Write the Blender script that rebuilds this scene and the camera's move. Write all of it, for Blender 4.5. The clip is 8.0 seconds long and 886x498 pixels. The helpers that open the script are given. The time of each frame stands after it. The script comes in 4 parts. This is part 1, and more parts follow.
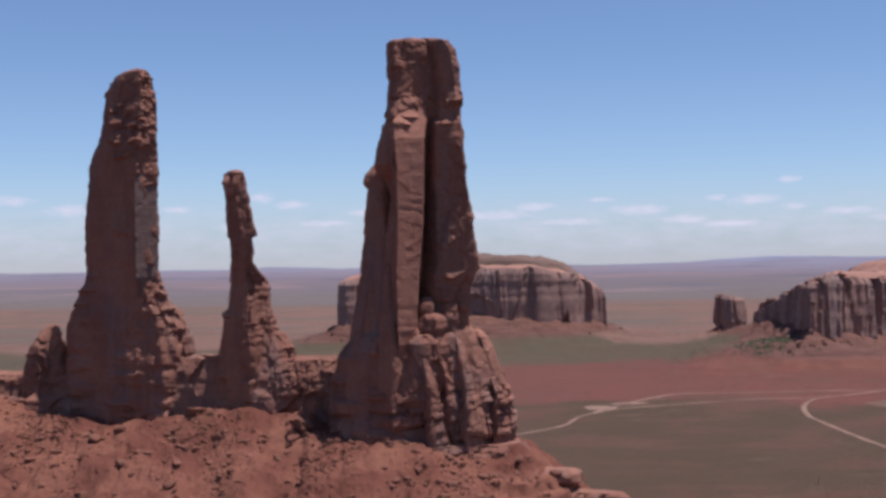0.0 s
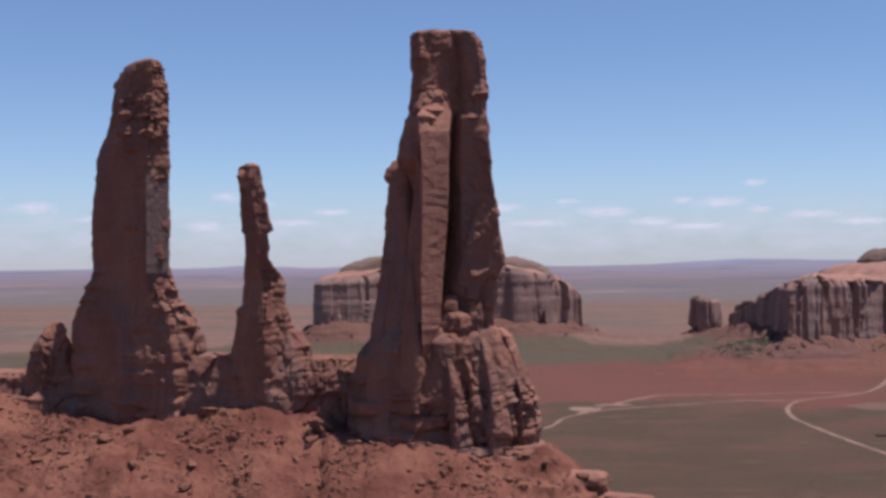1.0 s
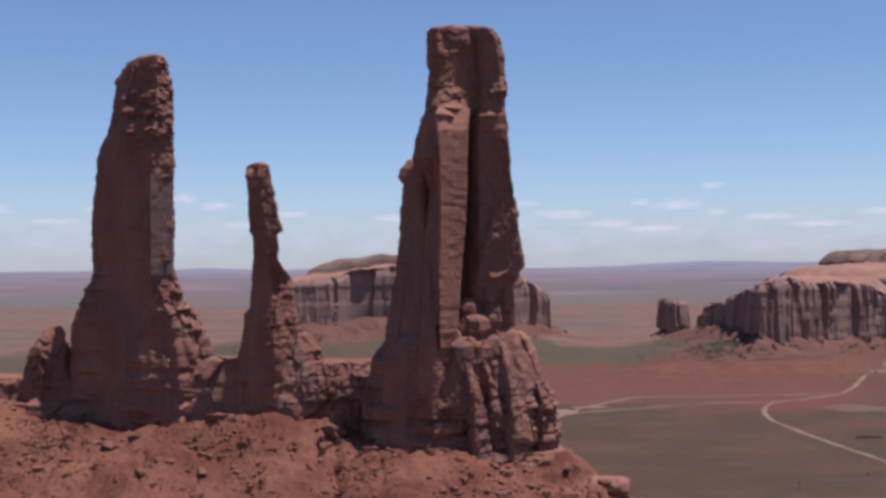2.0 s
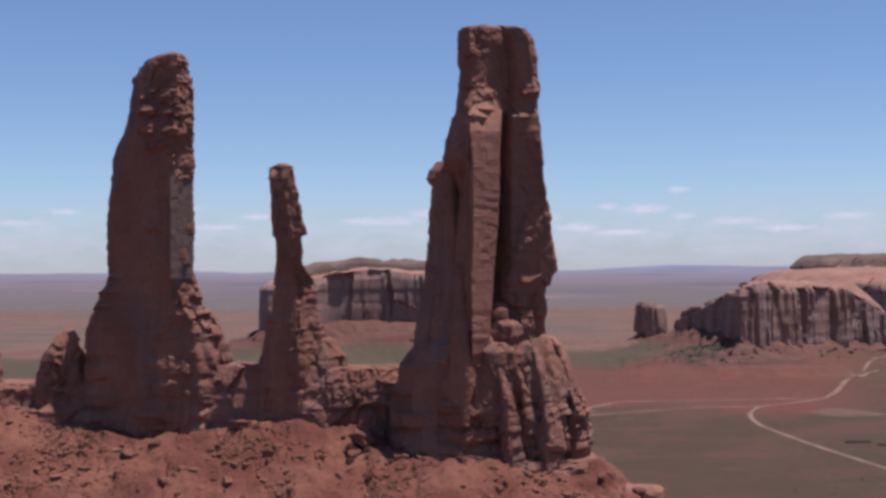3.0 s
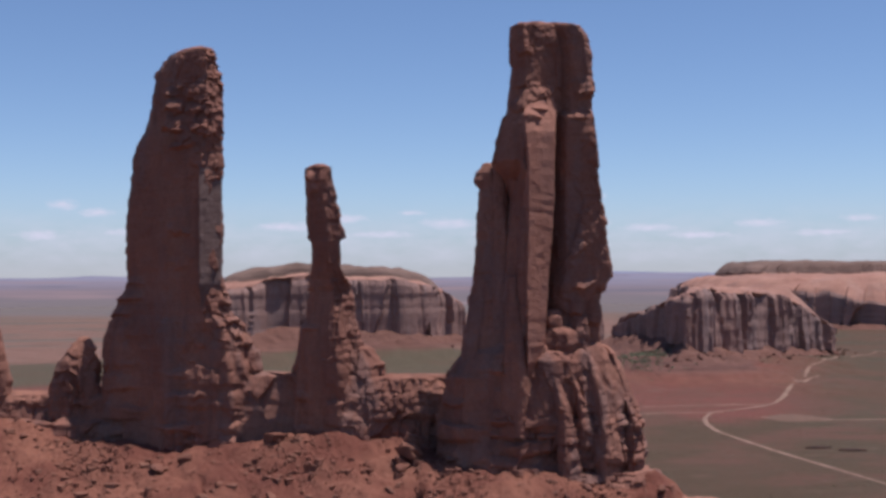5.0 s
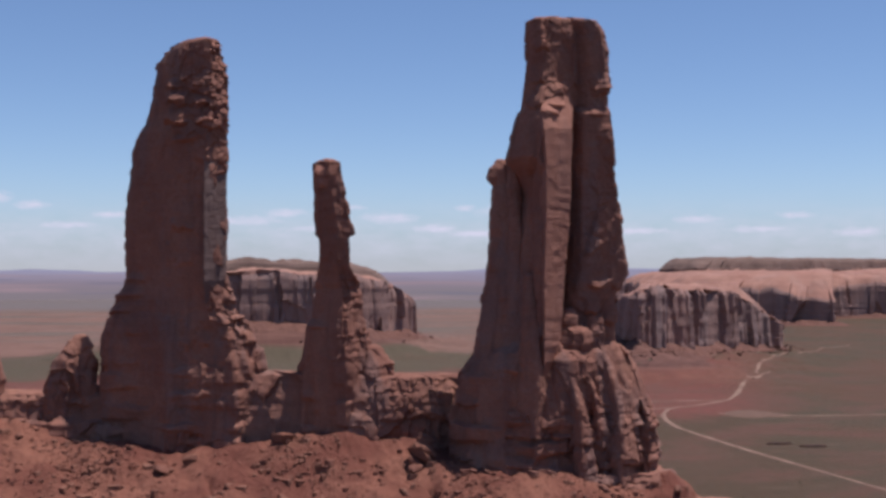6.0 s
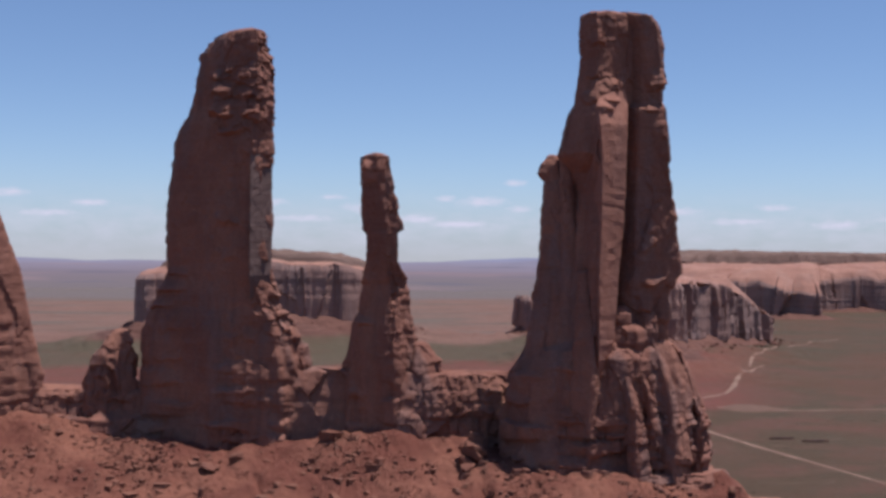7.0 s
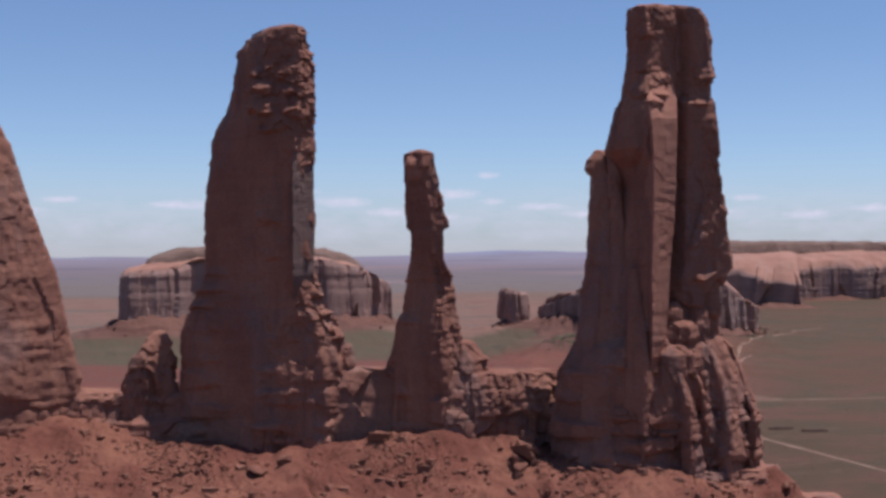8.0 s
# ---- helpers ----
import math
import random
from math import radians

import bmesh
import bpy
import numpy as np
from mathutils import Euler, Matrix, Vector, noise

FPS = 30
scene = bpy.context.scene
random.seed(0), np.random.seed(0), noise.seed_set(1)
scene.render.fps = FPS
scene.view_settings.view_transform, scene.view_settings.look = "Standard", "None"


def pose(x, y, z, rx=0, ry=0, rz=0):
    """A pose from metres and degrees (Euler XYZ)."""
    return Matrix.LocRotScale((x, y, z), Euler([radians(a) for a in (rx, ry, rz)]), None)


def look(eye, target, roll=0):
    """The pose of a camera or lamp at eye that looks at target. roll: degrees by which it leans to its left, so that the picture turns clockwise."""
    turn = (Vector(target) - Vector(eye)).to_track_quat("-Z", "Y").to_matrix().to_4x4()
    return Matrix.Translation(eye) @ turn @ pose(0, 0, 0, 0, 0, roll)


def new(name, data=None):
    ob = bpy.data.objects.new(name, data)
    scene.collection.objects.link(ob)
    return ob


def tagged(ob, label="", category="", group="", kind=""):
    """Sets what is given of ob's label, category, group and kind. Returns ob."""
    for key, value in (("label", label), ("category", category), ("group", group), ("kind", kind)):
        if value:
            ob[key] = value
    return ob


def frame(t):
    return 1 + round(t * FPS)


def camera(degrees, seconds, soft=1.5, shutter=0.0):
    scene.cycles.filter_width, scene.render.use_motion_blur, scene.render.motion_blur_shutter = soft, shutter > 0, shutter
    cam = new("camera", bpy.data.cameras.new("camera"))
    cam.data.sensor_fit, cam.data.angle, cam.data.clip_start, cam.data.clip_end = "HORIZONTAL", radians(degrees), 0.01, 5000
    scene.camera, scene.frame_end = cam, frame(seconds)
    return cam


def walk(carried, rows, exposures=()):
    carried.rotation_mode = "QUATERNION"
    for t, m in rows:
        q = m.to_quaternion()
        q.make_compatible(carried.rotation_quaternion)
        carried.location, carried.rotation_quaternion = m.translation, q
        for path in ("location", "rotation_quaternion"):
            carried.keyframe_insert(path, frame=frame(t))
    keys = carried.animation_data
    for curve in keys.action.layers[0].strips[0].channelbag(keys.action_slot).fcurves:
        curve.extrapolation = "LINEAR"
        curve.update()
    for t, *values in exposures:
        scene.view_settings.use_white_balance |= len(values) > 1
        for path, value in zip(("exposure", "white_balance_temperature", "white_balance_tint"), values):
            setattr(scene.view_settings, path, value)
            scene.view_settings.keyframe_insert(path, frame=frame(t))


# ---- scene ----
cam = camera(37.73, 8.0, soft=3.3)
ROWS = [
    (0, 0.0, 0.0, 104.0, 90.85, 0.9, 0.013),
    (0.5, -6.35, 3.71, 103.73, 90.847, 0.694, -0.656),
    (1, -12.85, 7.45, 103.44, 90.857, 0.493, -1.461),
    (2.5, -31.89, 18.21, 103.55, 90.992, 0.469, -4.043),
    (3, -38.59, 21.37, 103.74, 91.07, 0.343, -4.689),
    (3.5, -45.06, 25.06, 103.78, 91.175, 0.395, -5.474),
    (4, -51.87, 28.19, 103.79, 91.277, 0.471, -6.114),
    (4.5, -58.17, 31.71, 103.76, 91.354, 0.336, -6.84),
    (6, -79.24, 42.23, 104.51, 91.072, -0.029, -10.985),
    (6.5, -85.66, 44.97, 105.01, 90.865, -0.256, -11.087),
    (7, -92.75, 48.45, 105.7, 90.653, -0.446, -11.852),
    (7.5, -99.68, 51.39, 106.24, 90.487, -0.258, -12.43),
    (8, -106.81, 54.63, 106.65, 90.344, 0.251, -13.024),
]
walk(cam, [(t, pose(x, y, z, rx, ry, rz)) for t, x, y, z, rx, ry, rz in ROWS], [(0.0, 0.1, 6080, 18), (4.0, 0.05, 6080, 18), (8.0, 0.05, 6080, 18)])

# ---- world, sun, exposure ----
SUN_DIR = Vector((0.25, -0.05, 0.967)).normalized()
world = bpy.data.worlds.new("sky")
scene.world = world
world.use_nodes = True
wn, wl = world.node_tree.nodes, world.node_tree.links
wn.clear()
w_out = wn.new("ShaderNodeOutputWorld")
w_bg = wn.new("ShaderNodeBackground")
w_sky = wn.new("ShaderNodeTexSky")
w_sky.sky_type, w_sky.sun_disc = "NISHITA", False
w_sky.sun_elevation, w_sky.sun_rotation = math.asin(SUN_DIR.z), math.atan2(SUN_DIR.x, SUN_DIR.y)
w_sky.altitude, w_sky.air_density, w_sky.dust_density, w_sky.ozone_density = 1700, 1.0, 0.0, 4.2
w_bg.inputs["Strength"].default_value = SKY_STRENGTH = 0.099
wl.new(w_bg.outputs[0], w_out.inputs[0])


def w_math(op, a, b=None, c=None, clamp=False):
    n = wn.new("ShaderNodeMath")
    n.operation, n.use_clamp = op, clamp
    for i, v in enumerate((a, b, c)):
        if v is None:
            continue
        if isinstance(v, (int, float)):
            n.inputs[i].default_value = v
        else:
            wl.new(v, n.inputs[i])
    return n.outputs[0]


# fair-weather clouds: small flat puffs low over the horizon
w_geo = wn.new("ShaderNodeTexCoord")
w_xyz = wn.new("ShaderNodeSeparateXYZ")
wl.new(w_geo.outputs["Generated"], w_xyz.inputs[0])
w_az = w_math("MULTIPLY", w_math("ARCTAN2", w_xyz.outputs[0], w_xyz.outputs[1]), 57.2958)
w_el = w_math("MULTIPLY", w_math("ARCSINE", w_xyz.outputs[2]), 57.2958)
w_vec = wn.new("ShaderNodeCombineXYZ")
wl.new(w_az, w_vec.inputs[0])
wl.new(w_math("MULTIPLY", w_el, 2.6), w_vec.inputs[1])


def w_noise(scale, detail, rough=0.55, shift=0.0):
    n = wn.new("ShaderNodeTexNoise")
    n.inputs["Scale"].default_value, n.inputs["Detail"].default_value = scale, detail
    n.inputs["Roughness"].default_value = rough
    m = wn.new("ShaderNodeVectorMath")
    m.operation = "ADD"
    wl.new(w_vec.outputs[0], m.inputs[0])
    m.inputs[1].default_value = (shift, shift * 0.7, 0)
    wl.new(m.outputs[0], n.inputs["Vector"])
    return n.outputs[0]


w_puff_noise = w_noise(1.9, 6)
CLOUDS = [
    (-18.5, 3.1, 0.8, 0.14), (-16.0, 2.7, 0.8, 0.18), (-8.0, 3.2, 0.5, 0.16), (-6.6, 2.88, 0.6, 0.13), (-8.9, 1.9, 0.8, 0.14),
    (2.6, 2.3, 1.1, 0.14), (4.1, 2.65, 0.7, 0.13), (8.6, 2.42, 1.0, 0.16), (10.6, 1.97, 0.8, 0.13), (11.95, 2.88, 0.4, 0.1),
    (13.65, 2.75, 0.9, 0.15), (15.2, 2.45, 0.45, 0.1), (14.95, 3.58, 0.45, 0.1), (1.3, 2.3, 1.0, 0.13), (28.8, 1.75, 0.9, 0.14), (31.4, 2.0, 0.8, 0.12),
    (-13.5, 2.2, 0.9, 0.1), (-11.6, 2.7, 0.6, 0.1), (-5.2, 2.05, 0.9, 0.1), (-3.4, 2.5, 0.7, 0.1), (5.6, 1.95, 1.2, 0.1), (7.0, 2.9, 0.5, 0.08),
    (12.6, 1.75, 1.2, 0.1), (17.4, 2.2, 0.9, 0.12), (19.6, 1.85, 1.1, 0.1), (22.0, 2.35, 0.8, 0.12), (24.4, 1.9, 1.0, 0.1), (26.2, 2.5, 0.7, 0.1),
]
w_sum = None
for az, el, w, h in CLOUDS:
    dx = w_math("MULTIPLY", w_math("SUBTRACT", w_az, az), 0.8 / w)
    dy = w_math("MULTIPLY", w_math("SUBTRACT", w_el, el), 0.66 / h)
    d2 = w_math("ADD", w_math("MULTIPLY", dx, dx), w_math("MULTIPLY", dy, dy))
    spot = w_math("POWER", 2.718, w_math("MULTIPLY", d2, -0.7))
    w_sum = spot if w_sum is None else w_math("MAXIMUM", w_sum, spot)
w_puffs = w_math("MULTIPLY", w_math("SUBTRACT", w_math("ADD", w_math("MULTIPLY", w_sum, 0.62), w_math("MULTIPLY", w_puff_noise, 0.75)), 0.62), 2.0, clamp=True)
# thin veil of far cloud between one and three degrees up
w_band = w_math("POWER", 2.718, w_math("MULTIPLY", w_math("POWER", w_math("MULTIPLY", w_math("SUBTRACT", w_el, 1.5), 0.85), 2.0), -1.0))
w_veil = w_math("MULTIPLY", w_math("MULTIPLY", w_math("SUBTRACT", w_noise(0.55, 5, 0.6, 13.0), 0.33), 2.0, clamp=True), w_band)
w_cover = w_math("ADD", w_math("MULTIPLY", w_puffs, 0.9), w_math("MULTIPLY", w_veil, 0.55), clamp=True)
w_mix = wn.new("ShaderNodeMix")
w_mix.data_type = "RGBA"
wl.new(w_cover, w_mix.inputs["Factor"])
# dry haze low over the horizon
w_haze = wn.new("ShaderNodeMix")
w_haze.data_type = "RGBA"
w_low = w_math("MAXIMUM", w_el, 0.0)
wl.new(w_math("MULTIPLY", w_math("POWER", 2.718, w_math("MULTIPLY", w_math("MULTIPLY", w_low, w_low), -0.16)), 0.62), w_haze.inputs["Factor"])
wl.new(w_sky.outputs[0], w_haze.inputs["A"])
w_haze.inputs["B"].default_value = (3.1, 3.35, 4.2, 1)
wl.new(w_haze.outputs["Result"], w_mix.inputs["A"])
wl.new(w_mix.outputs["Result"], w_bg.inputs["Color"])
w_mix.inputs["B"].default_value = (6.6, 6.6, 7.4, 1)


sun_data = bpy.data.lights.new("sun", "SUN")
sun_data.energy, sun_data.angle, sun_data.color = 5.0, radians(0.53), (1.0, 0.95, 0.88)
sun_lamp = new("sun", sun_data)
sun_lamp.matrix_world = look(SUN_DIR * 500, (0, 0, 0))
scene.view_settings.exposure = 0.0


# ---- noise in numpy ----
def hash01(ix, iy, iz, seed):
    h = (ix.astype(np.int64) * 374761393 + iy.astype(np.int64) * 668265263 + iz.astype(np.int64) * 2147483647 + seed * 144665) & 0xFFFFFFFF
    h = ((h ^ (h >> 13)) * 1274126177) & 0xFFFFFFFF
    h = ((h ^ (h >> 16)) * 2246822519) & 0xFFFFFFFF
    return ((h ^ (h >> 15)) & 0xFFFFFF) / float(0xFFFFFF)


def vnoise(x, y, z=0.0, seed=0):
    """Smooth value noise, -1 to 1."""
    x, y, z = np.broadcast_arrays(np.asarray(x, float), np.asarray(y, float), np.asarray(z, float))
    fx, fy, fz = np.floor(x), np.floor(y), np.floor(z)
    tx, ty, tz = x - fx, y - fy, z - fz
    tx, ty, tz = (t * t * t * (t * (t * 6 - 15) + 10) for t in (tx, ty, tz))
    out = 0.0
    for i in (0, 1):
        for j in (0, 1):
            for k in (0, 1):
                wgt = (tx if i else 1 - tx) * (ty if j else 1 - ty) * (tz if k else 1 - tz)
                out = out + wgt * hash01(fx + i, fy + j, fz + k, seed)
    return out * 2 - 1


def fbm(x, y, z=0.0, seed=0, octaves=4, gain=0.5):
    total, amp, f = 0.0, 1.0, 1.0
    for o in range(octaves):
        total = total + amp * vnoise(x * f + 17.3 * o, y * f - 9.1 * o, np.asarray(z) * f + 3.7 * o, seed + o)
        amp, f = amp * gain, f * 2.03
    return total


def cells(x, y, z, seed=0):
    """Blocky noise: one value, -1 to 1, for each irregular block; and how near the joint is (0 at a joint)."""
    fx, fy, fz = np.floor(x), np.floor(y), np.floor(z)
    best, second, val = np.full(x.shape, 9.0), np.full(x.shape, 9.0), np.zeros(x.shape)
    for i in (-1, 0, 1):
        for j in (-1, 0, 1):
            for k in (-1, 0, 1):
                cx, cy, cz = fx + i, fy + j, fz + k
                px, py, pz = (c + 0.1 + 0.8 * hash01(cx, cy, cz, seed + s) for c, s in ((cx, 1), (cy, 2), (cz, 3)))
                d = (px - x) ** 2 + (py - y) ** 2 + (pz - z) ** 2
                v = hash01(cx, cy, cz, seed + 7) * 2 - 1
                near = d < best
                second = np.where(near, best, np.minimum(second, d))
                val, best = np.where(near, v, val), np.where(near, d, best)
    return val, np.sqrt(second) - np.sqrt(best)


def facets(x, y, z, seed=0, lean=0.5):
    """Broken rock: irregular blocks, each in or out by itself and each with its own slant, more often leaning back than over."""
    fx, fy, fz = np.floor(x), np.floor(y), np.floor(z)
    best, out = np.full(x.shape, 9.0), np.zeros(x.shape)
    for i in (-1, 0, 1):
        for j in (-1, 0, 1):
            for k in (-1, 0, 1):
                cx, cy, cz = fx + i, fy + j, fz + k
                dx, dy, dz = (p - c - 0.1 - 0.8 * hash01(cx, cy, cz, seed + s) for p, c, s in ((x, cx, 1), (y, cy, 2), (z, cz, 3)))
                d = dx * dx + dy * dy + dz * dz
                sx, sy, sz = (hash01(cx, cy, cz, seed + s) * 2 - 1 for s in (4, 5, 6))
                v = hash01(cx, cy, cz, seed + 7) * 2 - 1 + 0.9 * (sx * dx + sy * dy) + (0.8 * sz - lean) * dz
                near = d < best
                out, best = np.where(near, v, out), np.where(near, d, best)
    return out


def smooth(a, b, x):
    t = np.clip((x - a) / (b - a), 0, 1)
    return t * t * (3 - 2 * t)


# ---- materials ----
def material(name, rough=0.95):
    m = bpy.data.materials.new(name)
    m.use_nodes = True
    m.node_tree.nodes["Principled BSDF"].inputs["Roughness"].default_value = rough
    m.node_tree.nodes["Principled BSDF"].inputs["Specular IOR Level"].default_value = 0.15
    return m, m.node_tree.nodes, m.node_tree.links, m.node_tree.nodes["Principled BSDF"]


class Net:
    """Small helpers to wire shader nodes."""

    def __init__(self, nodes, links):
        self.n, self.l = nodes, links
        self.pos = nodes.new("ShaderNodeNewGeometry").outputs["Position"]

    def put(self, socket, v):
        if isinstance(v, (int, float)):
            socket.default_value = v
        elif isinstance(v, tuple):
            socket.default_value = v if len(v) == len(socket.default_value) else (*v, 1)
        else:
            self.l.new(v, socket)

    def scaled(self, s):
        m = self.n.new("ShaderNodeVectorMath")
        m.operation = "MULTIPLY"
        self.l.new(self.pos, m.inputs[0])
        m.inputs[1].default_value = s
        return m.outputs[0]

    def noise(self, s, detail=4.0, rough=0.55):
        t = self.n.new("ShaderNodeTexNoise")
        t.inputs["Scale"].default_value, t.inputs["Detail"].default_value, t.inputs["Roughness"].default_value = 1.0, detail, rough
        self.l.new(self.scaled(s), t.inputs["Vector"])
        return t.outputs[0]

    def math(self, op, a, b=0.0, clamp=False):
        m = self.n.new("ShaderNodeMath")
        m.operation, m.use_clamp = op, clamp
        self.put(m.inputs[0], a), self.put(m.inputs[1], b)
        return m.outputs[0]

    def span(self, v, a, b, c=0.0, d=1.0):
        m = self.n.new("ShaderNodeMapRange")
        m.interpolation_type = "SMOOTHSTEP"
        for i, k in enumerate((v, a, b, c, d)):
            self.put(m.inputs[i], k)
        return m.outputs[0]

    def mix(self, f, a, b, how="MIX"):
        m = self.n.new("ShaderNodeMix")
        m.data_type, m.blend_type = "RGBA", how
        self.put(m.inputs["Factor"], f), self.put(m.inputs["A"], a), self.put(m.inputs["B"], b)
        return m.outputs["Result"]

    def bump(self, height, strength, distance, bsdf):
        b = self.n.new("ShaderNodeBump")
        b.inputs["Strength"].default_value, b.inputs["Distance"].default_value = strength, distance
        self.l.new(height, b.inputs["Height"])
        self.l.new(b.outputs[0], bsdf.inputs["Normal"])


def sandstone(name, light, dark, varnish, grain=1.0, strata=1.0, streak=0.6):
    """Red sandstone: blotches, thin level beds, upright stains of dark varnish, fine grain."""
    m, n, l, bsdf = material(name)
    k = Net(n, l)
    g = grain
    blotch = k.span(k.noise((0.09 * g, 0.09 * g, 0.06 * g), 5), 0.35, 0.68)
    col = k.mix(blotch, dark, light)
    beds = k.span(k.noise((0.02 * g, 0.02 * g, 0.55 * g), 4, 0.65), 0.38, 0.64)
    col = k.mix(k.math("MULTIPLY", beds, 0.45 * strata), col, tuple(min(1, c * 1.35) for c in light))
    panel = k.span(k.noise((0.13 * g, 0.13 * g, 0.035 * g), 4, 0.6), 0.5, 0.62)
    grey = sum(dark) / 3
    col = k.mix(k.math("MULTIPLY", panel, 0.5 * streak), col, (grey * 1.5, grey * 1.22, grey * 1.15))
    runs = k.span(k.noise((0.42 * g, 0.42 * g, 0.03 * g), 5, 0.6), 0.48, 0.66)
    broad = k.span(k.noise((0.07 * g, 0.07 * g, 0.02 * g), 3), 0.4, 0.62)
    col = k.mix(k.math("MULTIPLY", k.math("MULTIPLY", runs, broad), 0.6 * streak), col, varnish)
    fine = k.noise((1.6 * g, 1.6 * g, 2.2 * g), 6, 0.65)
    col = k.mix(k.span(fine, 0.3, 0.75, 0.0, 0.4), col, tuple(c * 0.55 for c in dark))
    l.new(col, bsdf.inputs["Base Color"])
    k.bump(k.math("ADD", fine, k.math("MULTIPLY", beds, 0.25)), 0.5, 0.45 / g, bsdf)
    return m


M_ROCK = sandstone("red_sandstone", (0.312, 0.147, 0.1), (0.231, 0.103, 0.073), (0.122, 0.073, 0.065), strata=0.35)
# lighter copy of red_sandstone: sunlight on pillar and needle cap put into colour
M_LIT_ROCK = sandstone("sunlit_sandstone", (0.348, 0.162, 0.113), (0.308, 0.14, 0.096), (0.21, 0.101, 0.077), strata=0.5, streak=0.15)
# greyed and cooled: distance haze on the mesas is mixed into this colour
M_MESA = sandstone("hazy_sandstone", (0.335, 0.198, 0.158), (0.25, 0.152, 0.127), (0.18, 0.128, 0.126), grain=0.22, strata=0.5, streak=0.6)
M_CAP = sandstone("caprock", (0.18, 0.115, 0.092), (0.135, 0.088, 0.07), (0.1, 0.075, 0.06), grain=0.25, strata=1.0, streak=0.0)
M_SLICK = sandstone("slickrock", (0.33, 0.178, 0.132), (0.262, 0.13, 0.096), (0.135, 0.082, 0.066), grain=0.2, strata=0.8, streak=0.3)
M_TALUS = sandstone("talus_scree", (0.16, 0.078, 0.058), (0.126, 0.06, 0.045), (0.097, 0.052, 0.042), grain=0.35, strata=0.2, streak=0.1)
M_VARNISH = sandstone("varnished_sandstone", (0.2, 0.132, 0.112), (0.168, 0.108, 0.092), (0.125, 0.085, 0.076), strata=0.2, streak=0.4)
M_STONE = sandstone("broken_sandstone", (0.224, 0.104, 0.069), (0.172, 0.071, 0.049), (0.122, 0.061, 0.047), grain=1.6, strata=0.5, streak=0.2)


def ground_material():
    """Red rubble on the slopes; on the plain red soil, olive scrub, pale sand and grass in wide uneven patches; farther
    off paler, with distance haze mixed into the colour.
    """
    m, n, l, bsdf = material("desert_ground", 1.0)
    k = Net(n, l)
    sep = n.new("ShaderNodeSeparateXYZ")
    l.new(k.pos, sep.inputs[0])
    x, y, z = sep.outputs
    warp = k.math("MULTIPLY", k.math("SUBTRACT", k.noise((0.004, 0.0025, 0), 5, 0.6), 0.5), 520.0)
    far = k.math("ADD", y, warp)
    red, olive, green, pink, grey = (0.142, 0.054, 0.041), (0.076, 0.049, 0.03), (0.085, 0.066, 0.043), (0.183, 0.102, 0.078), (0.128, 0.098, 0.078)
    col = k.mix(k.span(far, 960, 1010), olive, red)
    col = k.mix(k.span(far, 1340, 1400), col, green)
    # the far pink and grey are lightened to carry haze too
    col = k.mix(k.span(far, 1640, 1760), col, pink)
    col = k.mix(k.math("MULTIPLY", k.span(k.noise((0.0022, 0.006, 0), 5, 0.6), 0.44, 0.6), k.span(far, 1700, 2000)), col, grey)
    # towards the east the plain is scrubby all the way
    east = k.span(k.math("ADD", k.math("SUBTRACT", x, k.math("MULTIPLY", y, 0.36)), k.math("MULTIPLY", warp, 0.2)), -40, 60)
    scrub = k.mix(k.span(k.noise((0.006, 0.005, 0), 5, 0.6), 0.42, 0.6), (0.093, 0.053, 0.034), (0.07, 0.055, 0.035))
    col = k.mix(east, col, scrub)
    patch = k.span(k.noise((0.012, 0.02, 0), 6, 0.62), 0.45, 0.62)
    col = k.mix(k.math("MULTIPLY", patch, 0.35), col, (0.1, 0.056, 0.039))
    # beyond 3.3 km the plain fades to a pale grey of painted haze
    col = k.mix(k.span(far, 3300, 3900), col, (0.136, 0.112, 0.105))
    wash = k.math("MULTIPLY", k.span(k.noise((0.011, 0.015, 0), 6, 0.62), 0.47, 0.63, 0.0, 0.65), k.span(far, 1500, 1200))
    col = k.mix(wash, col, (0.118, 0.056, 0.041))
    col = k.mix(k.math("MULTIPLY", k.span(k.noise((0.02, 0.035, 0), 6, 0.65), 0.57, 0.7), 0.5), col, (0.142, 0.088, 0.065))
    dots = k.span(k.noise((0.16, 0.1, 0), 3, 0.5), 0.56, 0.68)
    col = k.mix(k.math("MULTIPLY", dots, 0.4), col, (0.06, 0.054, 0.035))
    # slopes of broken rock
    rub = k.mix(k.span(k.noise((0.06, 0.06, 0.1), 5), 0.35, 0.65), (0.154, 0.055, 0.038), (0.244, 0.101, 0.066))
    rub = k.mix(k.span(k.noise((0.75, 0.75, 0.75), 5, 0.65), 0.52, 0.72, 0.0, 0.5), rub, (0.115, 0.05, 0.036))
    rub = k.mix(k.span(k.noise((2.2, 2.2, 2.2), 3, 0.6), 0.56, 0.7, 0.0, 0.5), rub, (0.22, 0.106, 0.071))
    near = k.span(y, 1500, 700)
    col = k.mix(k.math("MULTIPLY", k.span(k.math("ADD", z, k.math("MULTIPLY", warp, 0.01)), 3.5, 9.0), near), col, rub)
    # gentle red slopes below the mesas, with pale and dark streaks along them
    skirt = k.mix(k.span(k.noise((0.012, 0.03, 0.3), 5, 0.6), 0.4, 0.62), (0.102, 0.049, 0.038), (0.146, 0.073, 0.056))
    skirt = k.mix(k.span(k.noise((0.05, 0.12, 0.5), 5, 0.65), 0.52, 0.66, 0.0, 0.7), skirt, (0.067, 0.038, 0.032))
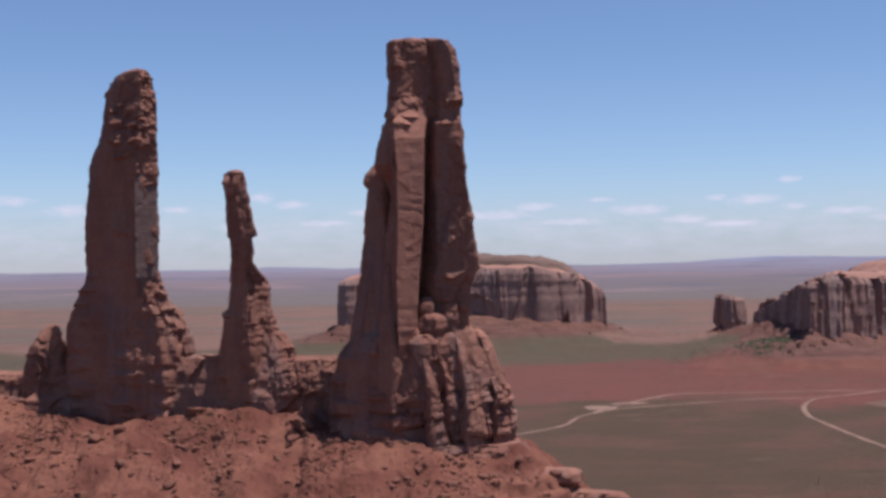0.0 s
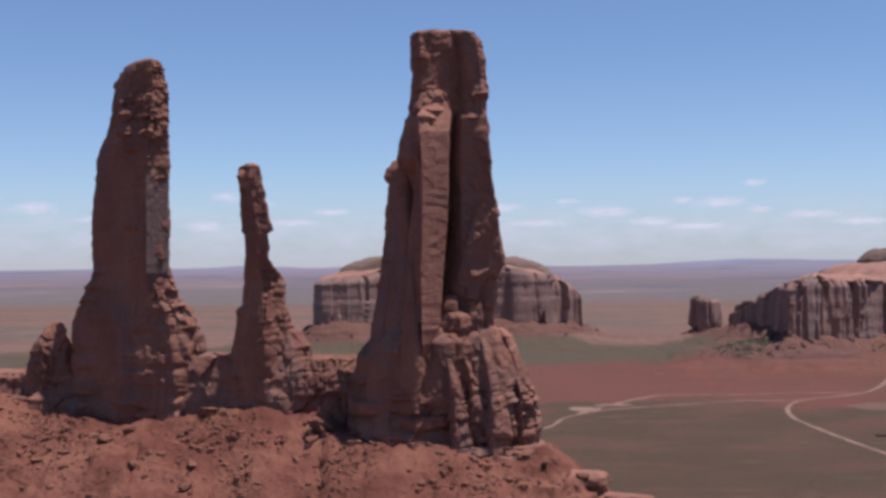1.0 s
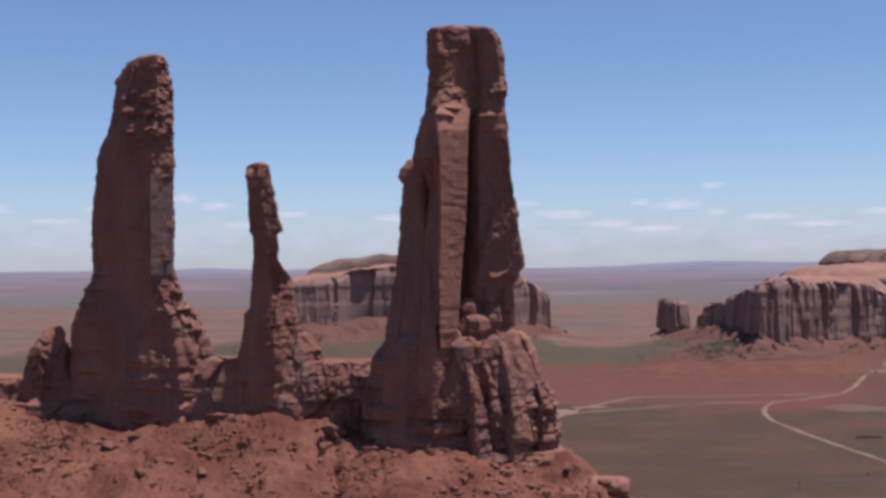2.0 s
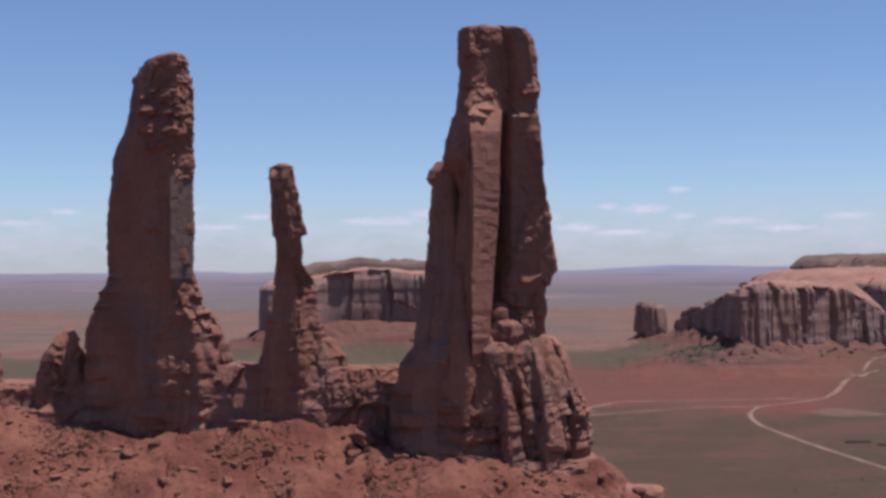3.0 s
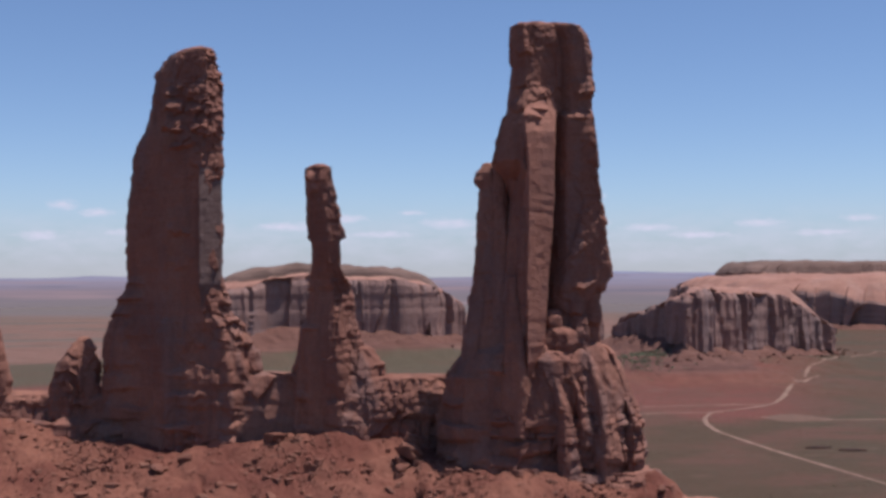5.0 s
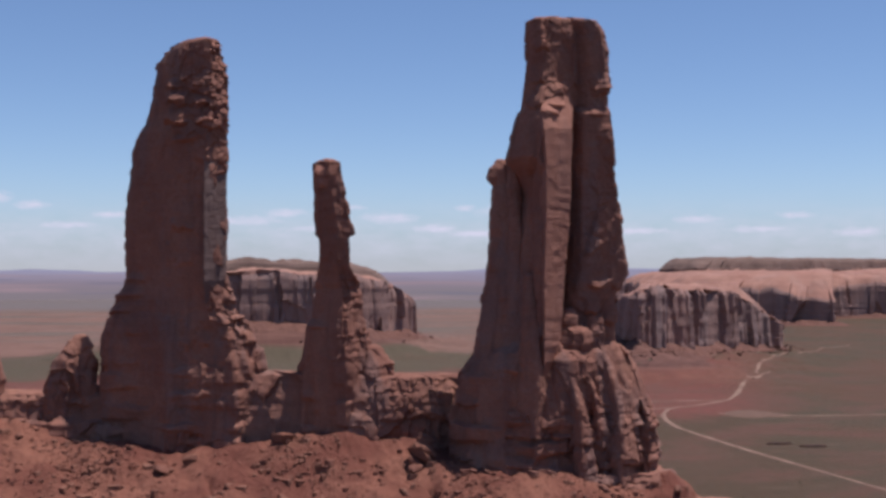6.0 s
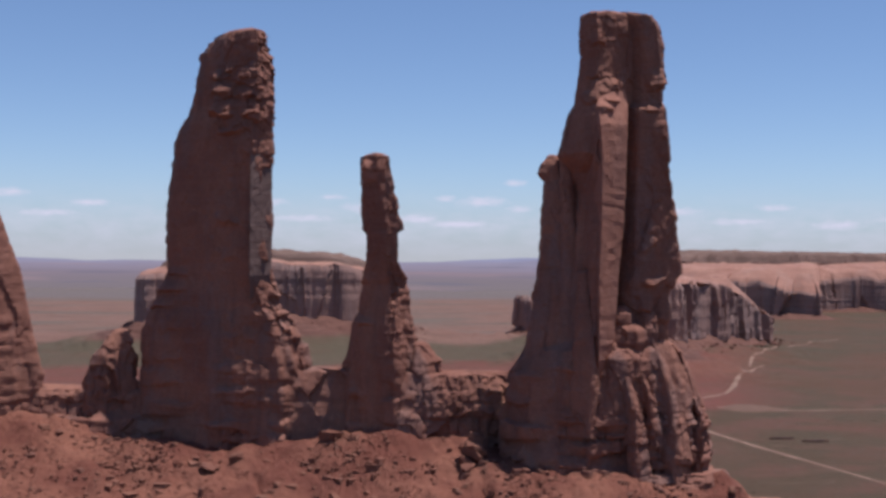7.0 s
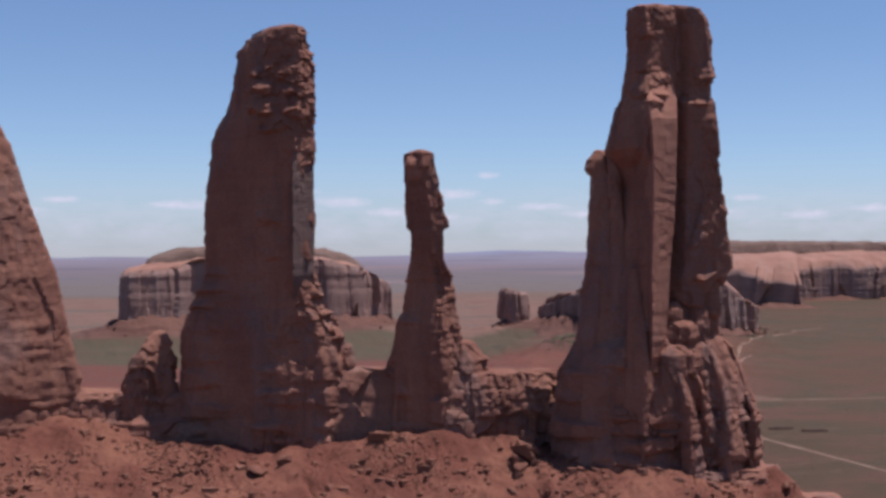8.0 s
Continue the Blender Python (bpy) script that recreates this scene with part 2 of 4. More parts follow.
    col = k.mix(k.math("MULTIPLY", k.span(k.math("ADD", z, k.math("MULTIPLY", warp, 0.02)), 12.0, 18.0), k.span(y, 900, 1100)), col, skirt)
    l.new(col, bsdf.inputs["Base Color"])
    k.bump(k.noise((0.9, 0.9, 0.9), 7, 0.7), 0.9, 0.9, bsdf)
    return m


M_GROUND = ground_material()


def plain_material(name, a, b, scale, rough=0.95, bump=0.3):
    m, n, l, bsdf = material(name, rough)
    k = Net(n, l)
    f = k.noise((scale, scale, scale), 5, 0.6)
    l.new(k.mix(k.span(f, 0.35, 0.68), a, b), bsdf.inputs["Base Color"])
    k.bump(f, bump, 0.3 / scale, bsdf)
    return m


M_ROAD = plain_material("pale_dirt", (0.231, 0.145, 0.106), (0.156, 0.093, 0.067), 0.05)
M_SAND = plain_material("pinkish_sand", (0.141, 0.082, 0.058), (0.112, 0.067, 0.047), 0.1)
M_SHRUB = plain_material("desert_scrub", (0.041, 0.051, 0.025), (0.072, 0.075, 0.043), 0.6)
M_BUSH = plain_material("green_bush", (0.12, 0.145, 0.085), (0.165, 0.175, 0.115), 0.6)
M_DARK = plain_material("damp_earth", (0.049, 0.03, 0.025), (0.087, 0.048, 0.035), 0.3)


def distance_material():
    """Far plains and ranges: plain glowing backdrop, blue haze painted in as bands by height."""
    m, n, l, _ = material("far_distance")
    k = Net(n, l)
    sep = n.new("ShaderNodeSeparateXYZ")
    l.new(k.pos, sep.inputs[0])
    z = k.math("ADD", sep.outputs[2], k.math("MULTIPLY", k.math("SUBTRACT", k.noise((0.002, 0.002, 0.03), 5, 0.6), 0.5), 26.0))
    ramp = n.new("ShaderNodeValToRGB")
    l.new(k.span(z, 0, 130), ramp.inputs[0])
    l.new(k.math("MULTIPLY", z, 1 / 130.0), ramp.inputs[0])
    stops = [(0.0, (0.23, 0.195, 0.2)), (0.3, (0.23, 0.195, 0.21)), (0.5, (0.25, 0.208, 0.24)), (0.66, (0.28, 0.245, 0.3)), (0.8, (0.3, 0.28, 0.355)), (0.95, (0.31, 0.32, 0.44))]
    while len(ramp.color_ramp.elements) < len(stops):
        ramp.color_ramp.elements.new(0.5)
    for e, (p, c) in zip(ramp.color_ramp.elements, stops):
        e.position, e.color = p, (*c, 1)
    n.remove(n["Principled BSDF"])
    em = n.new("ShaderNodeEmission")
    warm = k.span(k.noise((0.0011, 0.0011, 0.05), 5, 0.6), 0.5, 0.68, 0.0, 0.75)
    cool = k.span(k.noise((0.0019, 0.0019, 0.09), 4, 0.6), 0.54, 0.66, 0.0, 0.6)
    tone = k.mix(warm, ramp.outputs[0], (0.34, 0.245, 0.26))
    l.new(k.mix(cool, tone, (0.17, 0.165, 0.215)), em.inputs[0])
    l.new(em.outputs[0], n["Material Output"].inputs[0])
    return m


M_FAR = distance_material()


# ---- mesh helpers ----
def mesh_object(name, verts, faces, mat, parent=None, label="", flat=False):
    me = bpy.data.meshes.new(name)
    me.from_pydata([tuple(v) for v in np.asarray(verts, float).tolist()], [], faces if isinstance(faces, list) else np.asarray(faces).tolist())
    me.materials.append(mat)
    me.polygons.foreach_set("use_smooth", [not flat] * len(me.polygons))
    if not flat:
        me.set_sharp_from_angle(angle=radians(38))
    me.update()
    ob = new(name, me)
    if parent:
        ob.parent = parent
    if label:
        ob["label"] = label
    return ob


def thing(name, at, label, category, group="", kind=""):
    return tagged(new(name), label, category, group, kind) if at is None else _placed(name, at, label, category, group, kind)


def _placed(name, at, label, category, group, kind):
    ob = new(name)
    ob.matrix_basis = Matrix.Translation(at)
    return tagged(ob, label, category, group, kind)


def grid_faces(rows, cols, closed=True, start=0):
    r, c = np.meshgrid(np.arange(rows - 1), np.arange(cols if closed else cols - 1), indexing="ij")
    d = (c + 1) % cols
    return (np.stack([r * cols + c, r * cols + d, (r + 1) * cols + d, (r + 1) * cols + c], -1).reshape(-1, 4) + start).tolist()


def corners(shapes, n_u):
    """Even points along the sides of plan shapes with the same number of corners, from the front one round by the right."""
    p = [np.array(q, float).reshape(-1, 2) for q in shapes]
    side = np.mean([np.hypot(*(np.roll(q, -1, 0) - q).T) / np.hypot(*(np.roll(q, -1, 0) - q).T).sum() for q in p], axis=0)
    at = np.concatenate([[0], np.cumsum(side)])
    t = np.linspace(0, 1, n_u, endpoint=False)
    i = np.clip(np.searchsorted(at, t, "right") - 1, 0, len(side) - 1)
    f = ((t - at[i]) / side[i])[:, None]
    return np.array([q[i] * (1 - f) + np.roll(q, -1, 0)[i] * f for q in p])


def column(rows, n_u, step, seed, shapes=None, turn=0.0, square=4.0, flute=0.9, block=0.7, ledges=(), ribs=(), crack=None, steps=None, rough=0.16, cap=0.5, bed=0.3, calm=1.0, lumps=(), broken=()):
    """A rock column of stacked sections. rows: height, centre x and y, the plan's scale in x and y and, with shapes, which shape (may lie between two).
    Without shapes the plan is a rounded oblong, turned by so many degrees. flute, block, rough: depths of upright grooves, of joint blocks and of
    fine breakage; ledges: (from, to, depth, thickness) of level beds; ribs: (from, to, depth, width) of upright ribs;
    steps: (from, to, height) where the outline narrows by steps; calm: how much of the relief the smooth western faces keep.
    lumps: (side, place along it, height, half width, half height, depth) of overhanging knobs, sloping above and undercut below;
    the side is "f" (front, by x), "w" or "e" (by y); a negative depth hollows out an alcove, deepest at its foot;
    broken: (from, to, west end, east end, depth) of zones of shattered, ledgy rock on the front."""
    t = np.array(rows, float)
    zs = np.concatenate([np.arange(t[0, 0], t[-1, 0], step), [t[-1, 0]]])
    zz = np.repeat(zs[:, None], n_u, 1)
    if steps:
        z0, z1, h = steps
        turn_u = np.linspace(0, 2 * np.pi, n_u, endpoint=False)[None]
        g = (zz + h * 0.9 * vnoise(np.cos(turn_u) * 2.2, np.sin(turn_u) * 2.2, zz / (h * 6), seed + 91)) / h
        fl = np.floor(g)
        east = 1 - smooth(2 * np.pi * 0.6, 2 * np.pi * 0.72, turn_u)
        zz = zz + east * (smooth(z0 - h, z0 + h, zz) * (1 - smooth(z1 - h, z1 + h, zz))) * h * (fl + smooth(0.7, 1.0, g - fl) - g + 0.35)
    cx, cy, ha, hb = (np.interp(zz, t[:, 0], t[:, i]) for i in (1, 2, 3, 4))
    if shapes is None:
        u = np.linspace(0, 2 * np.pi, 720, endpoint=False)
        e = 2 / square
        unit = np.stack([np.sign(np.cos(u)) * np.abs(np.cos(u)) ** e, np.sign(np.sin(u)) * np.abs(np.sin(u)) ** e * hb.mean() / ha.mean()], -1)
        unit = corners([unit], n_u)[0] * (1, ha.mean() / hb.mean())
        ct, st = math.cos(radians(turn)), math.sin(radians(turn))
        a, b = ha * unit[:, 0], hb * unit[:, 1]
        x, y = cx + a * ct - b * st, cy + a * st + b * ct
    else:
        unit = corners(shapes, n_u)
        which = np.interp(zz, t[:, 0], t[:, 5])
        lo = np.clip(np.floor(which).astype(int), 0, len(shapes) - 1)
        hi, f = np.minimum(lo + 1, len(shapes) - 1), (which - lo)[..., None]
        col = np.arange(n_u)[None]
        q = unit[lo, col] * (1 - f) + unit[hi, col] * f
        x, y = cx + ha * q[..., 0], cy + hb * q[..., 1]
    for _ in range(2):
        x, y = ((np.roll(v, 1, 1) + 2 * v + np.roll(v, -1, 1)) / 4 for v in (x, y))
    dx, dy = np.roll(x, -2, 1) - np.roll(x, 2, 1), np.roll(y, -2, 1) - np.roll(y, 2, 1)
    ln = np.hypot(dx, dy) + 1e-9
    nx, ny = dy / ln, -dx / ln
    ha, hb = (np.ptp(v, axis=1) / 2 for v in (x, y))
    z = np.repeat(zs[:, None], n_u, 1)
    size = np.minimum(1.0, np.minimum(ha, hb) / 4.0)[:, None]
    wob = fbm(x / 14, y / 14, z / 20, seed + 50, 2)
    d = flute * size * (0.8 - 1.5 * np.abs(vnoise(x / 6.5 + wob * 0.4, y / 6.5, z / 95, seed)))
    d += 0.4 * flute * size * (0.5 - np.abs(vnoise(x / 2.4, y / 2.4, z / 40, seed + 3)))
    d += 0.75 * block * size * facets(x / 6.5 + wob * 0.4, y / 6.5, z / 17.0 + wob * 0.3, seed + 11)
    d += 0.5 * block * size * facets(x / 2.4, y / 2.7, z / 4.2, seed + 21) * smooth(-0.35, 0.35, vnoise(x / 9, y / 9, z / 13, seed + 23))
    d += 0.26 * block * facets(x / 1.15, y / 1.15, z / 1.6, seed + 25) * smooth(-0.3, 0.4, vnoise(x / 6, y / 6, z / 7, seed + 27))
    zb = z + 0.5 * wob
    d += bed * size * 0.5 * vnoise(0.0, 0.0, zb / 0.9, seed + 31) * smooth(0.1, 0.6, vnoise(x / 9, y / 9, z / 9, seed + 33))
    west = smooth(0.05, 0.4, -nx) * smooth(-0.2, 0.3, -ny)
    d = d * (1 - (1 - calm) * west)
    for z0, z1, depth, thick in ledges:
        here = smooth(z0 - 1, z0 + 0.5, zb) * (1 - smooth(z1 - 0.5, z1 + 1.5, zb))
        bz = zb / thick + 0.5 * vnoise(x / 11, y / 11, zb / 9, seed + 41) + 0.6 * vnoise(0.0, 0.0, zb / (2.6 * thick), seed + 46)
        fi = np.floor(bz)
        fr = bz - fi
        run = hash01(fi, 0 * fi, 0 * fi, seed + 42) - 0.5 - 0.55 * np.exp(-((np.minimum(fr, 1 - fr) / 0.1) ** 2)) - 0.4 * fr
        shift = 7.0 * hash01(fi, fi, 0 * fi, seed + 44)
        v, edge = cells(x / (2.6 * thick) + shift, y / (2.6 * thick), fi + 0.5, seed + 43)
        patch = 0.25 + 0.85 * smooth(-0.4, 0.4, vnoise(x / 7, y / 7, zb / 5, seed + 45))
        d += (1 - 0.9 * west) * here * depth * patch * (1.1 * run + 0.55 * v - 0.8 * np.exp(-((edge / 0.07) ** 2)))
    for z0, z1, depth, wide in ribs:
        here = smooth(z0 - 1.5, z0 + 1.5, z) * (1 - smooth(z1 - 3, z1 + 3, z))
        d += here * depth * (0.55 - 1.1 * np.abs(vnoise(x / wide + 0.4 * wob, y / wide, z / 150, seed + 81))) * (0.75 + 0.35 * vnoise(x / 9, y / 9, z / 22, seed + 83)) * (1 - (1 - calm) * west)
    for z0, z1, x0, x1, depth in broken:
        here = smooth(z0 - 3, z0 + 5, z + 3.5 * wob) * (1 - smooth(z1 - 2, z1 + 1.5, z + 2.5 * wob)) * smooth(x0 - 0.8, x0 + 1.2, x + wob) * (1 - smooth(x1 - 1, x1 + 1, x)) * smooth(0.1, 0.45, -ny)
        d += here * depth * (facets(x / 3.4 + 0.3 * z / 2.6, y / 3.4, z / 2.6, seed + 53, 1.0) + 0.4 * facets(x / 1.5, y / 1.5, z / 1.1, seed + 55, 0.9))
    for side, at, zc, w, hz, depth in lumps:
        along, facing = {"f": (x, -ny), "w": (y, -nx), "e": (y, nx)}[side]
        u = (along - at + 0.5 * w * vnoise(z / 1.7, zc, 0, seed + 51)) / w
        v = (z - zc + 0.4 * hz * vnoise(along / 1.9, zc, 0, seed + 52)) / hz
        d += depth * smooth(0.1, 0.45, facing) * (1 - smooth(0.35, 1.0, np.abs(u))) * smooth(-1.0, -0.6, v) * np.clip((1 - v) / 1.6, 0, 1) ** 0.8
    d += rough * fbm(x / 1.3, y / 1.3, z / 1.3, seed + 61, 3)
    if crack:
        d += crack(x, y, z, nx, ny)
    x, y = x + nx * d, y + ny * d
    z = z + 0.3 * size * fbm(x / 2.5, y / 2.5, z / 2.5, seed + 71, 2)
    verts = [np.stack([x, y, z], -1).reshape(-1, 3)]
    n_r = len(zs)
    faces = grid_faces(n_r, n_u)
    # the worn top: rings that close in
    top = np.stack([x[-1], y[-1], z[-1]], -1)
    mid = top.mean(0)
    for f, lift in ((0.85, 0.35), (0.6, 0.75), (0.3, 0.95)):
        ring = mid + (top - mid) * f
        ring[:, 2] += cap * lift + 0.25 * cap * vnoise(ring[:, 0] / 1.5, ring[:, 1] / 1.5, 0, seed + 5)
        faces += grid_faces(2, n_u, start=(n_r - 1) * n_u)
        n_r += 1
        verts.append(ring)
    verts.append(mid[None] + (0, 0, cap))
    last = (n_r - 1) * n_u
    faces += [(last + i, last + (i + 1) % n_u, n_r * n_u) for i in range(n_u)]
    return np.concatenate(verts), faces, n_u


def rock_part(name, parent, mat, *args, label="", above=(), **kw):
    """A rock column as one part, or, with above ((height, name), ...), as several that stand on one another."""
    v, f, n_u = column(*args, **kw)
    v = v - np.array(parent.location)
    z0 = parent.location.z
    level = [float(v[i * n_u : (i + 1) * n_u, 2].mean()) + z0 for i in range(len(v) // n_u)]
    names, cuts = [name] + [n for _, n in above], [h for h, _ in above] + [1e9]
    lots = [[] for _ in names]
    for face in f:
        row = face[0] // n_u
        lots[next(i for i, h in enumerate(cuts) if level[row] < h)].append(face)
    for part_name, lot in zip(names, lots):
        used = sorted({i for face in lot for i in face})
        at = {i: k for k, i in enumerate(used)}
        mesh_object(part_name, v[used], [tuple(at[i] for i in face) for face in lot], mat, parent, label)


# ---- ground: one sheet from the ridge to the far plain ----
BASE_X = [-260, -160, -113, -97, -80, -64, -49, -36, -26, -10, 18, 60]
BASE_Y = [385, 352, 339, 328, 319.5, 316, 312, 310, 300, 291.5, 292.5, 290]
BASE_Z = [79, 75, 71.5, 67.5, 66.5, 68.5, 69.5, 69.5, 67.0, 64.4, 62.4, 61.4]


# cliff lines of the mesas: x, y, foot, rim
MESA_MID = [(-133, 1628, 33, 88), (-72, 1638, 33, 92), (-42, 1680, 36, 102), (30, 1700, 38, 105), (125, 1706, 32, 102), (180, 1752, 25, 92), (222, 1801, 20, 70),
            (226, 1850, 20, 72), (200, 1930, 25, 95), (100, 1980, 30, 100), (-30, 1930, 30, 100), (-105, 1800, 33, 95), (-130, 1690, 33, 88)]
BUTTE = [(375, 1777, 18, 64), (388, 1760, 16, 62), (411, 1766, 14, 58), (416, 1790, 14, 56), (396, 1806, 16, 60), (377, 1796, 18, 63)]
MESA_ROAD = [(357, 1273, 31, 82), (386, 1304, 28, 91), (465, 1391, 20, 84), (545, 1477, 18, 82), (600, 1535, 15, 66), (650, 1592, 12, 46), (668, 1612, 9, 38), (690, 1680, 10, 42), (640, 1760, 15, 62),
             (540, 1700, 25, 82), (440, 1520, 35, 84), (372, 1360, 38, 80)]
FIN = [(384, 1326, 36, 82), (403, 1426, 36, 74), (412, 1526, 33, 63), (423, 1636, 28, 51), (430, 1736, 22, 40), (414, 1746, 22, 38), (405, 1646, 28, 49), (394, 1536, 33, 61), (383, 1436, 36, 72), (368, 1336, 36, 80)]


def mesa_slope(x, y):
    """The plain's long gentle rise to the foot of each cliff."""
    h = np.zeros_like(x)
    for line, reach in ((MESA_MID, 190.0), (BUTTE, 90.0), (MESA_ROAD, 210.0), (FIN, 130.0)):
        p = np.array(line, float)
        best, foot = np.full_like(x, 1e9), np.zeros_like(x)
        for a, b in zip(p, np.roll(p, -1, 0)):
            e = b[:2] - a[:2]
            t = np.clip(((x - a[0]) * e[0] + (y - a[1]) * e[1]) / (e @ e), 0, 1)
            d = np.hypot(x - a[0] - t * e[0], y - a[1] - t * e[1])
            z = a[2] + t * (b[2] - a[2])
            foot, best = np.where(d < best, z, foot), np.minimum(d, best)
        d = best + 22 * fbm(x / 60, y / 60, 0, 17, 3)
        h = np.maximum(h, (foot - 3) * np.clip(1 - d / reach, 0, 1) ** 1.9)
    # low level ledges
    hw = h + 1.2 * vnoise(x / 40, y / 40, 0, 18)
    ledge = np.floor(hw / 4.0) * 4.0 + 4.0 * smooth(0.7, 1.0, hw / 4.0 - np.floor(hw / 4.0))
    return h + smooth(1.5, 5, h) * (0.55 * (ledge - hw) + 1.3 * fbm(x / 16, y / 16, 0, 19, 3))


def ground_height(x, y, fine=True):
    yb, zb = np.interp(x, BASE_X, BASE_Y), np.interp(x, BASE_X, BASE_Z)
    yb = yb + 0.8 * vnoise(x / 9, 0.0, 0, 5)
    s = yb - y
    slope = 0.5 + 0.06 * vnoise(x / 60, y / 60, 0, 6)
    h = zb - slope * np.maximum(s, 0) - 0.62 * np.maximum(-s - 40, 0) - 0.74 * np.maximum(x - 17.5, 0)
    rocky = smooth(2, 12, h)
    if fine:
        h = h + rocky * (1.3 * fbm(x / 26, y / 26, 0, 2, 3) + 0.95 * fbm(x / 5.5, y / 5.5, 0, 3, 4, 0.65))
        # shallow runnels down the slope
        h = h - rocky * smooth(3, 14, s) * 1.1 * (1 - np.abs(vnoise(x / 9 + 0.2 * vnoise(x / 20, y / 20, 0, 8), y / 60, 0, 9))) ** 4
        # level beds that crop out on the shoulder east of the tall tower
        east = smooth(2, 18, x) * smooth(-2, 8, s + np.maximum(x - 18, 0))
        hw = h + 0.8 * vnoise(x / 6, y / 6, 0, 12)
        step = np.floor(hw / 3.2) * 3.2 + 3.2 * smooth(0.62, 0.95, hw / 3.2 - np.floor(hw / 3.2))
        h = h + east * rocky * 0.8 * (step - hw)
    far = np.hypot(x, y)
    floor = 1.6 * fbm(x / 420, y / 420, 0, 21, 3) * smooth(300, 900, far) + 6.0 * smooth(1500, 2600, y)
    floor = floor + 5.0 * np.maximum(0, vnoise(x / 900, y / 500, 0, 25)) * smooth(1600, 2600, far)
    floor = floor - 1.5 * smooth(3500, 4800, far)
    x, y, floor = np.broadcast_arrays(x, y, floor)
    out = (y > 1000) & (y < 2100) & (x > -360) & (x < 950)
    if out.any():
        floor = floor.copy()
        floor[out] += mesa_slope(x[out], y[out])
    k = 5.0
    d = np.clip((h - floor) / k, -30, 30)
    return floor + k * np.log1p(np.exp(d))


HUB = (-52.0, 26.0)
az = np.concatenate([np.arange(-180, -32, 4.0), np.arange(-32, -26, 0.5), np.arange(-26, 41, 0.1), np.arange(41, 48, 0.5), np.arange(48, 180, 4.0)])
rad = np.concatenate([[0.5, 20, 50, 90, 130, 165, 190, 205], np.arange(214, 245, 1.2), np.arange(245, 345, 0.65), np.arange(345, 420, 2.5), 420 * 1.0125 ** np.arange(0, 199)])
rad = np.concatenate([rad[rad < 4850], [4860]])
g_r, g_a = np.meshgrid(rad, np.radians(az), indexing="ij")
g_x, g_y = HUB[0] + g_r * np.sin(g_a), HUB[1] + g_r * np.cos(g_a)
g_z = ground_height(g_x, g_y)
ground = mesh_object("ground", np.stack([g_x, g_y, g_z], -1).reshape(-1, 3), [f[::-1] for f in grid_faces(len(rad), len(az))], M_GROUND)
tagged(ground, "red rubble slope and wide scrubby desert plain", "ground", kind="structure")


def on_ground(x, y):
    return float(ground_height(np.array([x], float), np.array([y], float))[0])


# far ranges, five kilometres off and beyond
b_az = np.arange(-180, 180, 0.25)
b_el = np.interp(b_az, [-60, -30, -19, -10.7, -8.5, -7, -5.5, -4, 7.8, 11, 12.5, 15, 17.3, 19, 30, 60], [0.2, 0.1, 0.1, 0.07, 0.12, 0.2, 0.16, 0.06, 0.06, 0.12, 0.2, 0.31, 0.26, 0.2, 0.1, 0.2])
b_el = b_el + 0.03 * fbm(b_az / 2.2, 0.0, 0, 77, 4)
b_top = 104 + 4850 * np.tan(np.radians(b_el))
b_x, b_y = HUB[0] + 4850 * np.sin(np.radians(b_az)), HUB[1] + 4850 * np.cos(np.radians(b_az))
b_rows = [np.stack([b_x, b_y, -10 + (b_top + 10) * f], -1) for f in (0, 0.5, 1.0)]
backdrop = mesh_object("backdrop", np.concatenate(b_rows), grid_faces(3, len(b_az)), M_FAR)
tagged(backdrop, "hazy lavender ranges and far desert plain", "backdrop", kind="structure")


# ---- the rock towers on the ridge ----
def tall_cracks(x, y, z, nx, ny):
    """A narrow joint in the tall tower's western face and one west of its cleft's foot."""
    front = smooth(0.1, 0.45, -ny)
    joint = -0.9 * np.exp(-(((x + 12.4 - 0.03 * (z - 110)) / 0.5) ** 2)) * smooth(96, 102, z) * smooth(134, 126, z)
    return front * joint


# plan shapes, from the front corner round by the right
TALL_FOOT = [-0.56, -0.8, 0.04, -1.0, 0.4, -0.97, 0.72, -0.9, 1.0, -0.55, 0.85, 0.6, -0.2, 1.2, -0.9, 0.7, -1.0, 0.1, -0.86, -0.5]
TALL_WAIST = [-0.29, -0.87, 0.06, 0.0, 0.32, -0.42, 0.99, -0.56, 0.98, -0.2, 0.7, 0.6, -0.4, 0.9, -0.76, 0.5, -0.72, 0.1, -0.58, -0.36]
TALL_SHAFT = [-0.41, -0.85, 0.06, 0.02, 0.33, -0.52, 1.0, -0.62, 0.98, -0.2, 0.7, 0.6, -0.4, 0.9, -0.7, 0.5, -0.67, 0.1, -0.6, -0.34]
TALL_HIGH = [-0.62, -0.82, 0.16, -0.05, 0.36, -0.52, 0.96, -0.6, 0.98, -0.25, 0.8, 0.6, -0.4, 0.92, -0.95, 0.5, -1.0, 0.0, -0.88, -0.44]
TALL_TOP = [-0.78, -0.5, 0.3, -0.12, 0.46, -0.34, 0.86, -0.52, 1.0, -0.35, 0.85, 0.6, -0.3, 0.95, -0.9, 0.6, -1.0, 0.1, -0.95, -0.3]
